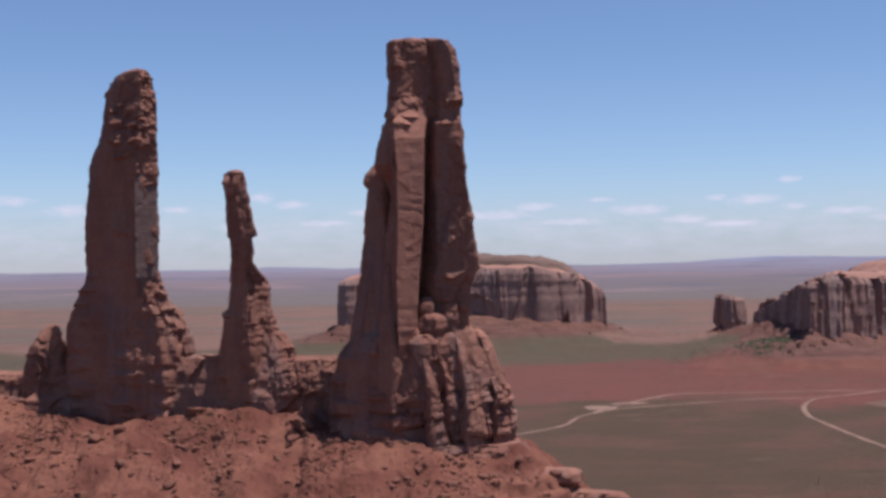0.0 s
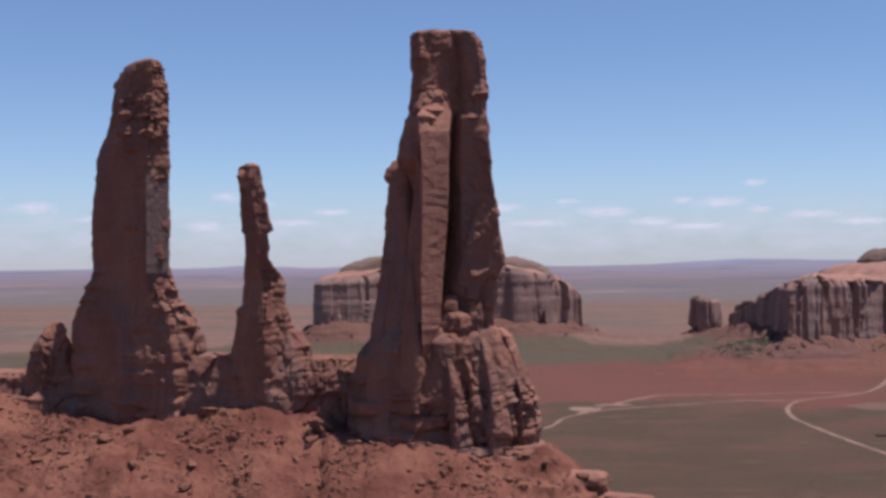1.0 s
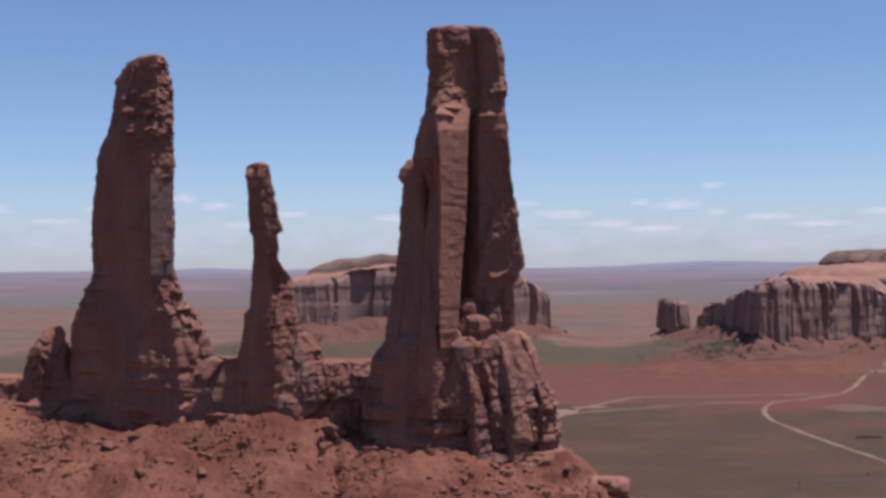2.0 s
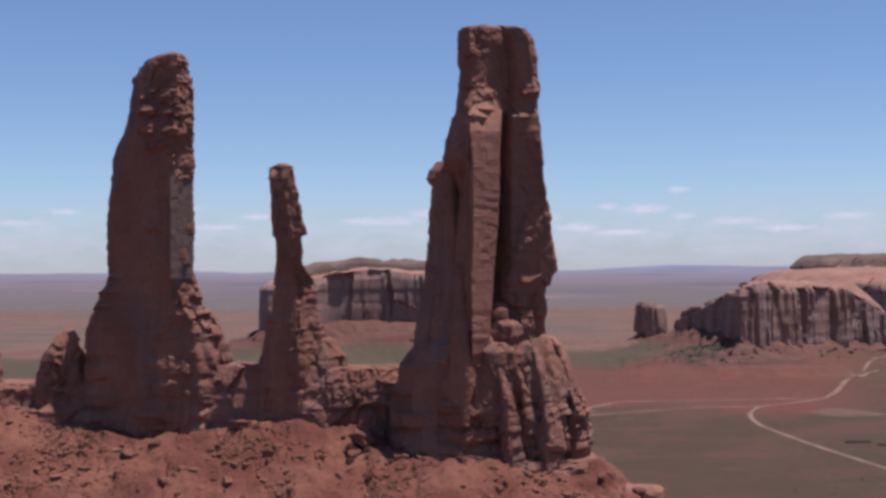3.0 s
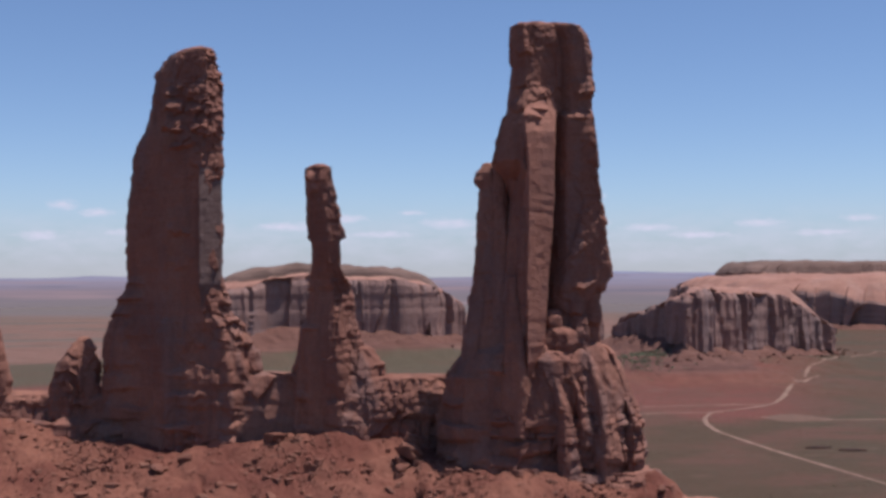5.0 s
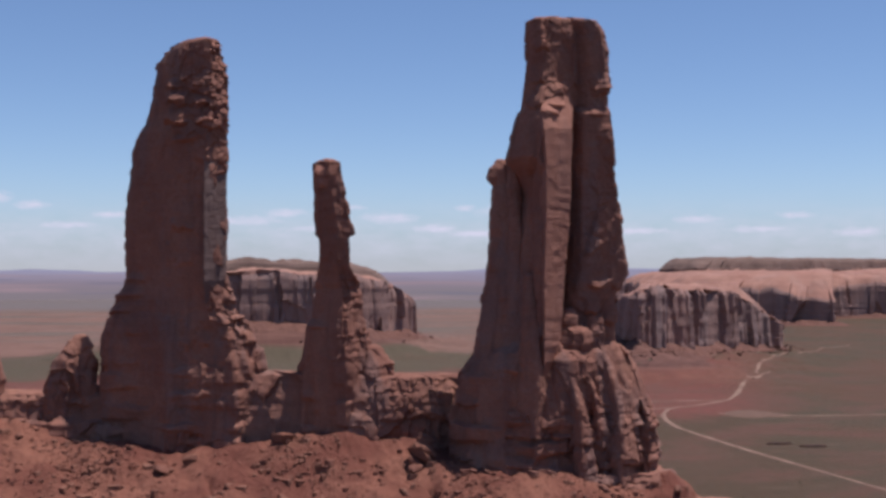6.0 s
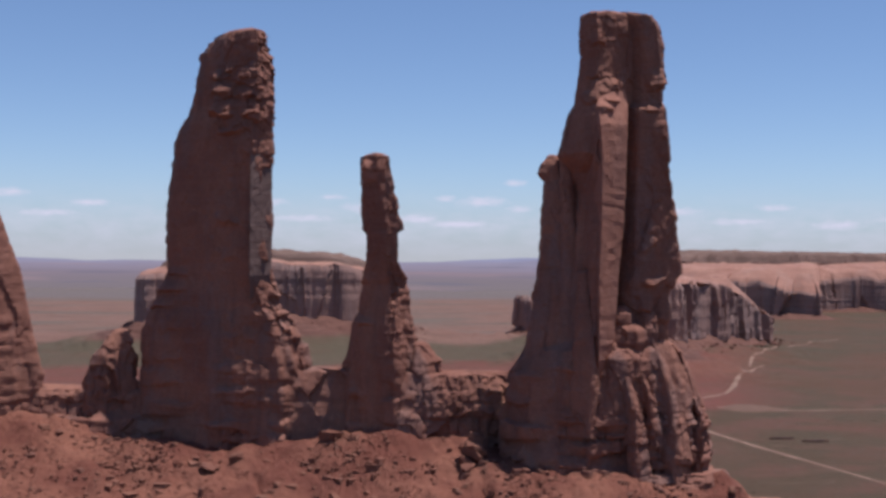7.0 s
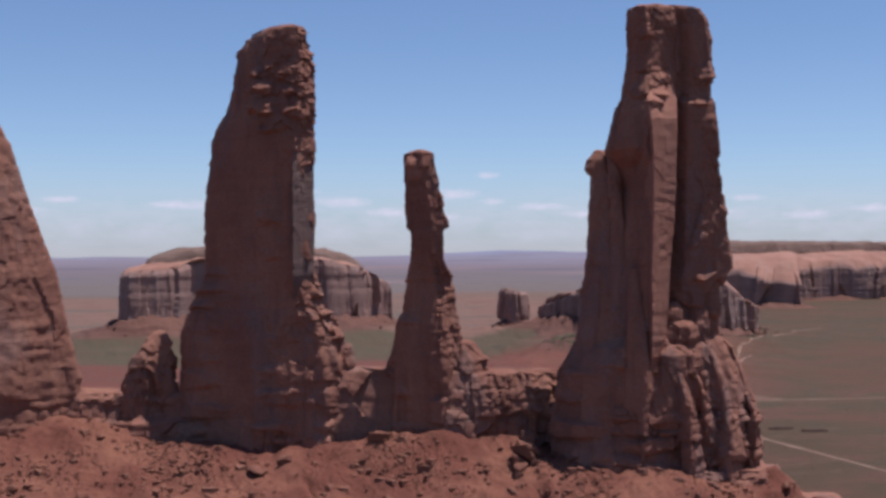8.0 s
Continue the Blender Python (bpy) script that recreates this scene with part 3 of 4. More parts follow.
TALL = [(61, -6, 302, 21.8, 11, 0), (74, -6, 302, 21.5, 11, 0), (76.5, -6.2, 302, 20.6, 10.6, 0), (84, -7, 302, 18.2, 10.2, 0.1), (88.5, -6.9, 302, 15.8, 10.2, 0.3), (90.5, -7.2, 302, 13.6, 11.0, 0.9), (94, -7.1, 302, 12.8, 11.6, 1),
        (99, -6.8, 302, 12.7, 11.7, 1.1), (102.6, -6.1, 301.8, 12.8, 11.7, 1.6), (104.2, -5.5, 301.8, 13.5, 11.8, 1.8), (112, -5.4, 301.5, 12.4, 11.4, 2), (120, -4.9, 300.8, 10.9, 10.6, 2), (124, -5.0, 300.2, 10.6, 10.1, 2.2), (128, -5.1, 299.5, 10.5, 9.6, 2.9),
        (134, -4.5, 299, 9.4, 9.0, 3), (137.2, -4.2, 298.8, 9.0, 8.6, 3), (138.6, -4.0, 298.8, 8.6, 7.4, 4), (147, -3.8, 298.2, 8.0, 6.6, 4), (154, -4.4, 297.6, 7.6, 6.3, 4), (156.1, -5.1, 297.4, 6.7, 5.5, 4)]
BROAD_FOOT = [-3.5, -5.0, 12.0, -8.2, 18.0, -4.2, 17.0, 1.0, 11, 9, -9, 15, -18.2, 8.6, -15.0, 4.2]
BROAD_SHAFT = [-1.2, -3.8, 6.0, -8.2, 10.5, -5.6, 8.9, -1.0, 5.5, 4.0, -5.5, 11, -11.0, 8.0, -9.0, 4.4]
BROAD = [(61, -81.2, 331.3, 1.02, 1.02, 0), (78, -81.6, 331.4, 1.0, 1.0, 0), (84, -81.8, 331.6, 1.0, 0.99, 0.06), (91.5, -82.2, 332, 1.0, 0.98, 0.2), (94.6, -82.3, 332.2, 1.0, 0.97, 0.4), (96.0, -82.3, 332.4, 1.0, 0.97, 0.6), (99.6, -82.3, 332.4, 1.0, 0.98, 0.72), (101.5, -82.3, 332.2, 1.0, 0.98, 0.9), (104.5, -82.3, 332, 1.0, 1.0, 1),
         (115, -82.5, 332, 1.0, 1.0, 1), (122, -82.4, 332, 0.97, 0.98, 1), (132, -81.9, 331.4, 0.94, 0.95, 1), (135.5, -81.4, 331, 0.88, 0.9, 1), (137.5, -80.4, 330.2, 0.79, 0.84, 1), (146, -79.5, 330.2, 0.74, 0.76, 1), (151, -79.2, 329.9, 0.68, 0.7, 1), (153.4, -78.8, 329.4, 0.56, 0.6, 1), (154.9, -77.8, 328.2, 0.36, 0.42, 1)]
# knobs and broken ledges below the broad tower's summit, on its stepped western side and down its eastern cone
BROAD_LUMPS = [("f", -88.0, 78.0, 11.0, 15.0, -1.6), ("f", -77.0, 74.0, 8.0, 9.0, -1.0), ("f", -82.4, 145.6, 2.2, 1.0, 0.77), ("f", -77.4, 145.8, 2.6, 1.3, 0.85), ("f", -82.8, 142.6, 2.4, 1.3, 1.16), ("f", -78.0, 142.0, 2.0, 1.5, 0.92), ("f", -74.6, 141.6, 2.2, 2.2, 0.46),
               ("f", -81.8, 138.6, 3.0, 2.2, 1.46), ("f", -76.4, 137.8, 2.0, 1.6, 0.77), ("f", -80.0, 134.2, 3.0, 2.4, 1.23), ("f", -76.6, 131.6, 1.8, 3.0, 0.77), ("f", -74.8, 136.0, 1.6, 2.4, 0.46),
               ("f", -81.0, 116.5, 2.6, 3.5, 0.7), ("f", -80.4, 108.5, 2.2, 3.0, 0.6), ("w", 336.5, 100.6, 4.5, 1.3, 1.1), ("w", 337.5, 96.6, 5.0, 1.2, 1.2), ("w", 336.5, 103.4, 3.5, 1.0, 0.7),
               ("f", -71.6, 99.8, 2.0, 1.7, 0.9), ("f", -69.4, 95.6, 2.2, 1.5, 0.8), ("f", -67.2, 90.4, 2.0, 2.0, 0.7), ("f", -78.0, 80.0, 2.2, 3.0, 0.5), ("f", -80.0, 93.0, 2.4, 4.0, 0.5)]
TALL_LUMPS = [("f", -19.5, 77.0, 9.5, 14.0, -2.0), ("f", -0.5, 80.5, 2.2, 6.0, -2.0), ("f", 3.0, 69.0, 12.0, 7.0, -1.2), ("f", -9.6, 150.6, 1.8, 1.5, 0.8), ("f", -9.0, 140.0, 3.2, 2.4, 1.2), ("f", -5.0, 140.6, 1.8, 3.0, 0.9), ("f", -3.2, 145.5, 0.9, 2.6, 0.6), ("f", 3.0, 142.0, 2.2, 2.6, 1.0), ("f", 1.4, 138.4, 1.8, 2.0, 0.8), ("f", 3.6, 151.0, 1.2, 1.6, 0.4),
              ("e", 297.5, 142.6, 3.0, 2.2, 0.5), ("e", 297.5, 134.6, 3.0, 1.8, 0.4), ("f", 2.6, 133.0, 2.0, 2.2, 0.5), ("f", 1.2, 111.0, 1.6, 2.4, 0.6), ("f", 2.8, 102.6, 2.4, 1.0, 0.9), ("f", 0.8, 97.6, 1.8, 2.4, 1.4), ("f", 4.6, 96.5, 1.8, 3.0, 0.8)]
NEEDLE_FOOT = [1.2, -8.6, 8.6, -3.5, 8.2, 2.5, 3, 8, -5, 8.5, -8.6, 3, -7.5, -3]
NEEDLE_SHAFT = [0.2, -2.4, 3.2, -2.5, 3.0, -0.5, 0.2, 2.3, -2.6, 3.6, -3.4, 2.3, -2.4, 0.2]
NEEDLE = [(62, -48.5, 322.6, 1.06, 1.0, 0), (76, -48.5, 322.6, 1.0, 1.0, 0), (84, -48.3, 322.5, 0.96, 0.97, 0), (88, -48.5, 322.1, 0.84, 0.88, 0), (92, -48.7, 321.6, 0.73, 0.78, 0), (96, -48.2, 320.8, 0.57, 0.64, 0), (101.5, -48.1, 320.4, 0.54, 0.56, 0.15), (104, -48.8, 318.8, 0.86, 0.8, 0.85),
          (106, -49.2, 317.8, 0.9, 0.9, 1), (112, -49.5, 317.3, 0.92, 0.92, 1), (112.7, -49.2, 317.6, 1.16, 1.06, 1), (115, -49.5, 317.7, 1.08, 1.04, 1), (119, -50.1, 317.8, 1.0, 1.0, 1), (124, -50.8, 317.7, 0.92, 0.92, 1), (128, -51.1, 317.7, 0.84, 0.84, 1)]
NEEDLE_LUMPS = [("f", -52.0, 77.0, 6.0, 12.0, -1.6), ("f", -50.0, 126.0, 1.6, 1.2, 0.5), ("f", -44.6, 99.6, 1.6, 2.2, 0.5), ("f", -43.6, 93.6, 1.8, 2.0, 0.5), ("f", -42.6, 86.2, 1.8, 2.2, 0.5), ("w", 320.0, 93.6, 3.0, 1.0, 0.9)]
EDGE_PLAN = [23, -15, 39.3, -5, 38, 3, 20, 14, -12, 16, -22, 2, -8, -13]
EDGE = [(64, -160, 350, 1.03, 1.0, 0), (81, -160, 350, 1.0, 0.96, 0), (97, -160, 350, 0.92, 0.86, 0), (104, -160, 350, 0.885, 0.82, 0), (105, -160, 350, 0.87, 0.8, 0), (122, -160, 350, 0.72, 0.68, 0), (135, -160, 350, 0.6, 0.56, 0), (150, -160, 350, 0.4, 0.38, 0)]

tall_tower = thing("rock_tower", (-6, 301, 64), "tall red sandstone tower split by a deep upright cleft", "rock tower", "rock towers on the ridge")
rock_part("pedestal", tall_tower, M_ROCK, TALL, 420, 0.28, 101, above=((90.5, "shaft"), (150, "summit")), shapes=[TALL_FOOT, TALL_WAIST, TALL_SHAFT, TALL_HIGH, TALL_TOP], calm=0.28, ledges=((61, 72.5, 1.1, 3.0), (72, 77.0, 0.9, 1.5), (151, 157, 0.35, 1.0)),
          crack=tall_cracks, flute=0.35, block=0.45, cap=0.9, lumps=TALL_LUMPS, broken=[(138, 144, -11.5, -3, 0.4), (136, 145, 0.5, 6, 0.3)])
# the pillar west of the cleft: one clean face turned to the south-east, painted in a sunlit tone, and a worn shoulder
PILLAR = [-2.7, -5.2, 4.3, -2.3, 4.0, 4.0, -1.0, 5.0, -3.2, -1.0]
rock_part("pillar", tall_tower, M_LIT_ROCK, [(78, -8.8, 300.0, 0.4, 0.9, 0), (84, -8.8, 297.4, 0.5, 0.95, 0), (87, -8.8, 296.5, 0.58, 0.98, 0), (91, -8.8, 296.2, 0.6, 1.0, 0), (103, -8.6, 296.1, 0.72, 1.0, 0), (115, -7.9, 296.1, 0.82, 1.0, 0), (127, -7.8, 295.9, 0.87, 1.0, 0), (133.4, -8.0, 295.8, 0.96, 0.98, 0), (135.6, -7.8, 296.3, 0.98, 0.88, 0), (138.0, -7.4, 296.9, 0.96, 0.72, 0), (140.4, -7.0, 297.3, 0.84, 0.58, 0), (142.8, -6.4, 297.6, 0.6, 0.46, 0)],
          170, 0.28, 131, shapes=[PILLAR], flute=0.15, block=0.1, rough=0.06, cap=0.8, bed=0.25, lumps=[("f", -9.6, 137.6, 2.6, 1.4, 0.9), ("f", -6.6, 139.0, 2.4, 1.5, 0.8)], label="clean pale red pillar, sunlight painted into its colour")
# blocks wedged in the foot of the cleft
rock_part("shelf", tall_tower, M_ROCK, [(76, -2.2, 297.6, 8.0, 5.0), (87.2, -2.2, 297.2, 6.6, 4.6), (88.8, -2.2, 297.6, 5.6, 3.6)], 120, 0.25, 133, turn=14, square=5, flute=0.3, block=0.5, cap=0.5)
SHELF = [-0.9, -0.5, 0.1, -1.0, 1.0, -0.4, 0.8, 0.9, -0.8, 0.8]
rock_part("shelf", tall_tower, M_ROCK, [(86, -2.2, 297.4, 4.4, 4.2, 0), (88.6, -2.2, 297.4, 3.9, 3.6, 0), (90.4, -2.2, 297.2, 4.5, 4.2, 0), (92.6, -2.3, 297.2, 4.3, 4.0, 0), (93.6, -2.4, 297.6, 3.6, 3.2, 0)], 110, 0.25, 135, shapes=[SHELF], flute=0.3, block=0.6, cap=0.4)
rock_part("block", tall_tower, M_ROCK, [(93, -3.9, 296.8, 1.4, 1.5), (94.2, -4.0, 296.6, 1.9, 1.9), (96.0, -4.0, 296.6, 1.8, 1.8), (97.2, -3.8, 297.0, 1.1, 1.1)], 70, 0.2, 139, square=2.6, flute=0.1, block=0.5, cap=0.3)
rock_part("block", tall_tower, M_ROCK, [(88.6, 1.4, 296.4, 1.6, 1.6), (92.0, 1.5, 296.2, 1.9, 1.9), (95.6, 1.3, 296.4, 1.7, 1.6), (97.4, 1.0, 296.8, 0.9, 0.9)], 70, 0.25, 143, square=3.0, turn=15, flute=0.1, block=0.6, cap=0.4)
rock_part("pinnacle", tall_tower, M_ROCK, [(80, -16.1, 303.0, 6.4, 5.0), (91, -15.8, 303.0, 5.0, 4.0), (103, -15.1, 303.5, 4.0, 3.3), (115, -14.7, 304.5, 3.2, 2.7), (121, -14.9, 305.2, 2.5, 2.2), (123.0, -15.2, 305.8, 2.0, 1.7), (124.4, -15.7, 306.3, 2.4, 1.9), (126.4, -15.8, 306.4, 2.0, 1.6), (127.9, -15.6, 306.5, 1.2, 1.0)],
          120, 0.3, 111, turn=-35, square=3.4, flute=0.4, block=0.5, cap=0.5, calm=0.5)
rock_part("pinnacle", tall_tower, M_ROCK, [(92, -13.9, 299.4, 2.0, 1.9), (103, -13.9, 299.8, 1.7, 1.6), (112, -13.8, 300.4, 1.5, 1.4), (117, -13.8, 301.0, 1.1, 1.2), (120, -13.9, 301.6, 1.3, 1.2), (127, -13.9, 302.8, 1.1, 1.0), (128.6, -13.9, 303.0, 0.6, 0.5)], 80, 0.3, 115, turn=-35, square=3.0, flute=0.4, block=0.5, cap=0.4)
rock_part("buttress", tall_tower, M_ROCK, [(72, -12.4, 295.6, 3.6, 2.8), (84, -12.2, 294.2, 2.7, 2.0), (92, -12.4, 293.8, 1.9, 1.4), (99, -12.5, 294.6, 1.3, 1.0), (104, -12.5, 295.2, 0.8, 0.7)], 70, 0.35, 117, turn=-40, square=3.0, flute=0.4, block=0.3, cap=0.5)
rock_part("buttress", tall_tower, M_ROCK, [(61, 9.8, 298.2, 6.5, 6.9, 0), (73.6, 9.8, 298.2, 6.3, 6.6, 0), (75.6, 9.7, 298.3, 6.1, 6.2, 0), (77.4, 9.4, 298.6, 5.0, 5.8, 0), (79.5, 9.0, 298.8, 4.5, 5.5, 0), (83, 8.4, 299.0, 3.8, 5.2, 0), (86, 7.8, 299.2, 3.3, 4.8, 0), (88.4, 7.2, 299.4, 2.7, 4.2, 0), (89.4, 6.9, 299.6, 1.9, 3.2, 0)], 180, 0.28, 121,
          shapes=[[0.3, -1.0, 0.98, 0.0, 1.0, 0.5, 0.5, 1.0, -0.9, 0.9, -0.95, 0.3]], flute=0.2, block=0.35, ledges=((61, 72.5, 1.0, 3.0), (72, 77.0, 0.8, 1.5)), cap=0.5, lumps=[("f", 8.2, 80.0, 2.6, 8.5, -2.2), ("f", 11.0, 68.0, 5.0, 6.5, -1.0)])
# ribs that fan out down the pedestal's front, hollows between them
for k, rows in enumerate(([(62, 6.6, 292.0, 2.8, 2.2), (73, 6.0, 292.2, 2.2, 2.0), (77, 5.0, 292.4, 1.5, 1.8), (83, 3.7, 293.0, 1.1, 1.7), (87, 2.9, 294.2, 0.9, 1.4), (89.5, 2.4, 295.4, 0.6, 0.9)],
                          [(62, -1.8, 291.2, 2.4, 1.8), (73, -2.4, 291.4, 1.8, 1.7), (77, -3.3, 291.6, 1.3, 1.7), (83, -5.0, 292.6, 1.0, 1.6), (87, -6.0, 293.8, 0.9, 1.4), (90, -6.6, 294.8, 0.6, 1.0)],
                          [(70, 1.6, 292.0, 1.6, 1.4), (76, 1.0, 292.2, 0.9, 1.2), (81, -0.2, 292.6, 0.6, 1.0), (85, -1.5, 293.5, 0.5, 0.9)])):
    rock_part("rib", tall_tower, M_ROCK, rows, 90, 0.28, 141 + 9 * k, turn=32, square=4.5, flute=0.2, block=0.55, ledges=((61, 72.5, 0.7, 3.0), (72, 77.0, 0.6, 1.5)), cap=0.5)

rock_part("ledge", tall_tower, M_ROCK, [(56, -4.5, 301, 24, 12.6, 0), (63.0, -4.6, 301, 23.4, 11.9, 0), (64.2, -4.7, 301, 22.8, 11.2, 0)], 300, 0.3, 127, shapes=[TALL_FOOT], flute=0.3, block=0.6, ledges=((56, 65, 0.6, 1.5),), cap=0.3)

left_tower = thing("rock_tower", (-82, 331, 66), "broad red sandstone tower with thin beds at its top", "rock tower", "rock towers on the ridge")
rock_part("pedestal", left_tower, M_ROCK, BROAD, 340, 0.3, 201, above=((103, "shaft"), (146, "summit")), shapes=[BROAD_FOOT, BROAD_SHAFT], ledges=((146.5, 156, 0.5, 1.0),), ribs=((64, 99, 1.8, 3.4),), flute=0.45, block=0.7, cap=0.7, calm=0.3, lumps=BROAD_LUMPS, broken=[(130, 147.5, -84.5, -69, 0.36), (88, 101, -76, -62, 0.35)])
rock_part("slab", left_tower, M_VARNISH, [(98, -74.6, 326.8, 0.8, 0.8, 0), (103, -74.4, 325.6, 1.0, 1.0, 0), (126, -74.5, 325.5, 0.97, 1.0, 0), (130, -74.6, 325.6, 0.9, 0.95, 0), (133.5, -74.8, 326.2, 0.75, 0.8, 0), (135.5, -75.0, 327.4, 0.5, 0.5, 0)], 90, 0.3, 221, shapes=[[-2.3, -2.7, 2.7, 0.4, 2.4, 2.5, -1.2, 2.5]], flute=0.15, block=0.12, rough=0.08, bed=0.1, cap=0.5, label="smooth grey varnished slab")

needle = thing("rock_needle", (-49, 320, 66), "slender leaning sandstone needle between two towers", "rock needle", "rock towers on the ridge")
rock_part("pedestal", needle, M_ROCK, NEEDLE, 210, 0.27, 301, above=((96, "shaft"), (124, "summit")), shapes=[NEEDLE_FOOT, NEEDLE_SHAFT], rough=0.1, ledges=((98, 103, 0.35, 1.2),), steps=(86, 102, 1.8), ribs=((64, 94, 1.4, 2.8),), flute=0.4, block=0.55, cap=0.9, calm=0.45, lumps=NEEDLE_LUMPS)

# the needle's top, in the same painted sunlit tone
rock_part("caprock", needle, M_LIT_ROCK, [(122.6, -50.7, 318.0, 2.2, 1.7), (125.6, -51.0, 317.8, 2.45, 1.95), (127.0, -50.9, 318.1, 2.1, 1.6), (128.6, -50.6, 318.6, 1.2, 0.9)], 70, 0.25, 321, turn=-30, square=3.5, flute=0.3, block=0.6, cap=0.5, label="pale broken cap, sunlight painted into its colour")
edge_tower = thing("rock_tower", (-155, 350, 70), "pale red sandstone tower with a sloping side", "rock tower", "rock towers on the ridge")
rock_part("pedestal", edge_tower, M_ROCK, EDGE, 300, 0.4, 401, above=((90, "shaft"),), shapes=[EDGE_PLAN], ledges=((64, 77, 0.7, 1.7),), ribs=((76, 92, 1.6, 4.0),), flute=0.5, block=0.28, cap=1.5)

# the low wall of rock that joins them
ridge = thing("rock_ridge", (-60, 325, 66), "low ledged wall of red sandstone joining the towers", "rock ridge")
rock_part("wall_section", ridge, M_ROCK, [(62, -33, 317.5, 17, 6.5), (72, -33, 317.2, 16.5, 5.2), (79, -33, 317.0, 16, 4.6), (82.3, -33, 317.0, 15, 3.6)], 220, 0.35, 501, turn=-10, ledges=((62, 84, 0.5, 4.0),), flute=0.7, block=1.1, cap=0.8)
rock_part("wall_section", ridge, M_ROCK, [(62, -64, 328.5, 16, 6.0), (76, -64, 328.5, 15.5, 4.4), (82.6, -63.5, 328.2, 15, 3.0)], 200, 0.35, 511, turn=-18, flute=0.9, block=0.9, cap=0.7)
rock_part("wall_section", ridge, M_ROCK, [(66, -112, 345.5, 23, 7.0), (71.5, -112, 345.8, 22.5, 6.0), (72.5, -112, 346.2, 21.6, 4.8), (76.5, -112, 346.4, 21.2, 4.4), (77.6, -112, 346.6, 20.5, 3.6)], 240, 0.3, 521, turn=-14, ledges=((66, 79, 0.8, 1.5),), flute=0.5, block=0.7, cap=0.6)
rock_part("knob", ridge, M_ROCK, [(68, -105.2, 343.0, 5.6, 4.2), (80, -105.0, 343.0, 4.6, 3.6), (85, -104.6, 343.0, 3.8, 3.0), (88, -104.2, 343.0, 2.8, 2.4), (90.2, -103.6, 343.0, 1.6, 1.4)], 110, 0.35, 531, turn=10, flute=0.9, block=1.3, cap=0.8)
rock_part("knob", ridge, M_ROCK, [(72, -108.8, 343.0, 3.0, 3.0), (79, -108.6, 343.0, 2.6, 2.4), (82, -108.6, 343.0, 1.6, 1.5)], 70, 0.35, 541, turn=10, flute=0.6, block=0.8, cap=0.7)
rock_part("knob", ridge, M_ROCK, [(76, -39.8, 318.5, 4.8, 4.0), (85, -40.2, 318.5, 3.4, 3.0), (88.5, -40.8, 318.8, 2.0, 1.8)], 80, 0.35, 551, turn=10, flute=0.8, block=0.8, cap=0.7)


rock_ledge = thing("rock_ledge", (29, 290, 54), "dark low sandstone ledge on the ridge's eastern shoulder", "rock ledge")
rock_part("upper_bed", rock_ledge, M_ROCK, [(48, 24.5, 292.8, 4.0, 1.6), (54.6, 24.5, 292.8, 4.4, 1.8), (56.2, 24.5, 292.4, 5.6, 3.2), (57.8, 24.5, 292.5, 5.2, 2.8), (58.4, 24.5, 292.6, 4.4, 2.0)], 110, 0.3, 561, turn=-18, flute=0.3, block=0.8, ledges=((50, 59, 0.5, 1.4),), cap=0.3)
rock_part("lower_bed", rock_ledge, M_ROCK, [(42, 33.5, 289.8, 6.0, 1.8), (50.0, 33.5, 289.8, 6.2, 2.0), (51.6, 33.5, 289.4, 7.8, 3.6), (53.2, 33.5, 289.5, 7.2, 3.2), (53.8, 33.5, 289.6, 6.4, 2.4)], 130, 0.3, 571, turn=-24, flute=0.3, block=0.8, ledges=((44, 55, 0.5, 1.4),), cap=0.3)


# ---- mesas and buttes on the plain ----
def resample(points, spacing):
    p = np.array(points, float)
    q = np.concatenate([p, p[:1]])
    seg = np.hypot(*np.diff(q[:, :2], axis=0).T)
    at = np.concatenate([[0], np.cumsum(seg)])
    t = np.linspace(0, at[-1], int(at[-1] / spacing), endpoint=False)
    out = np.stack([np.interp(t, at, q[:, i]) for i in range(4)], -1)
    w = max(1, int(10 / spacing))
    for _ in range(2):
        out = sum(np.roll(out, k, 0) for k in range(-w, w + 1)) / (2 * w + 1)
    return out


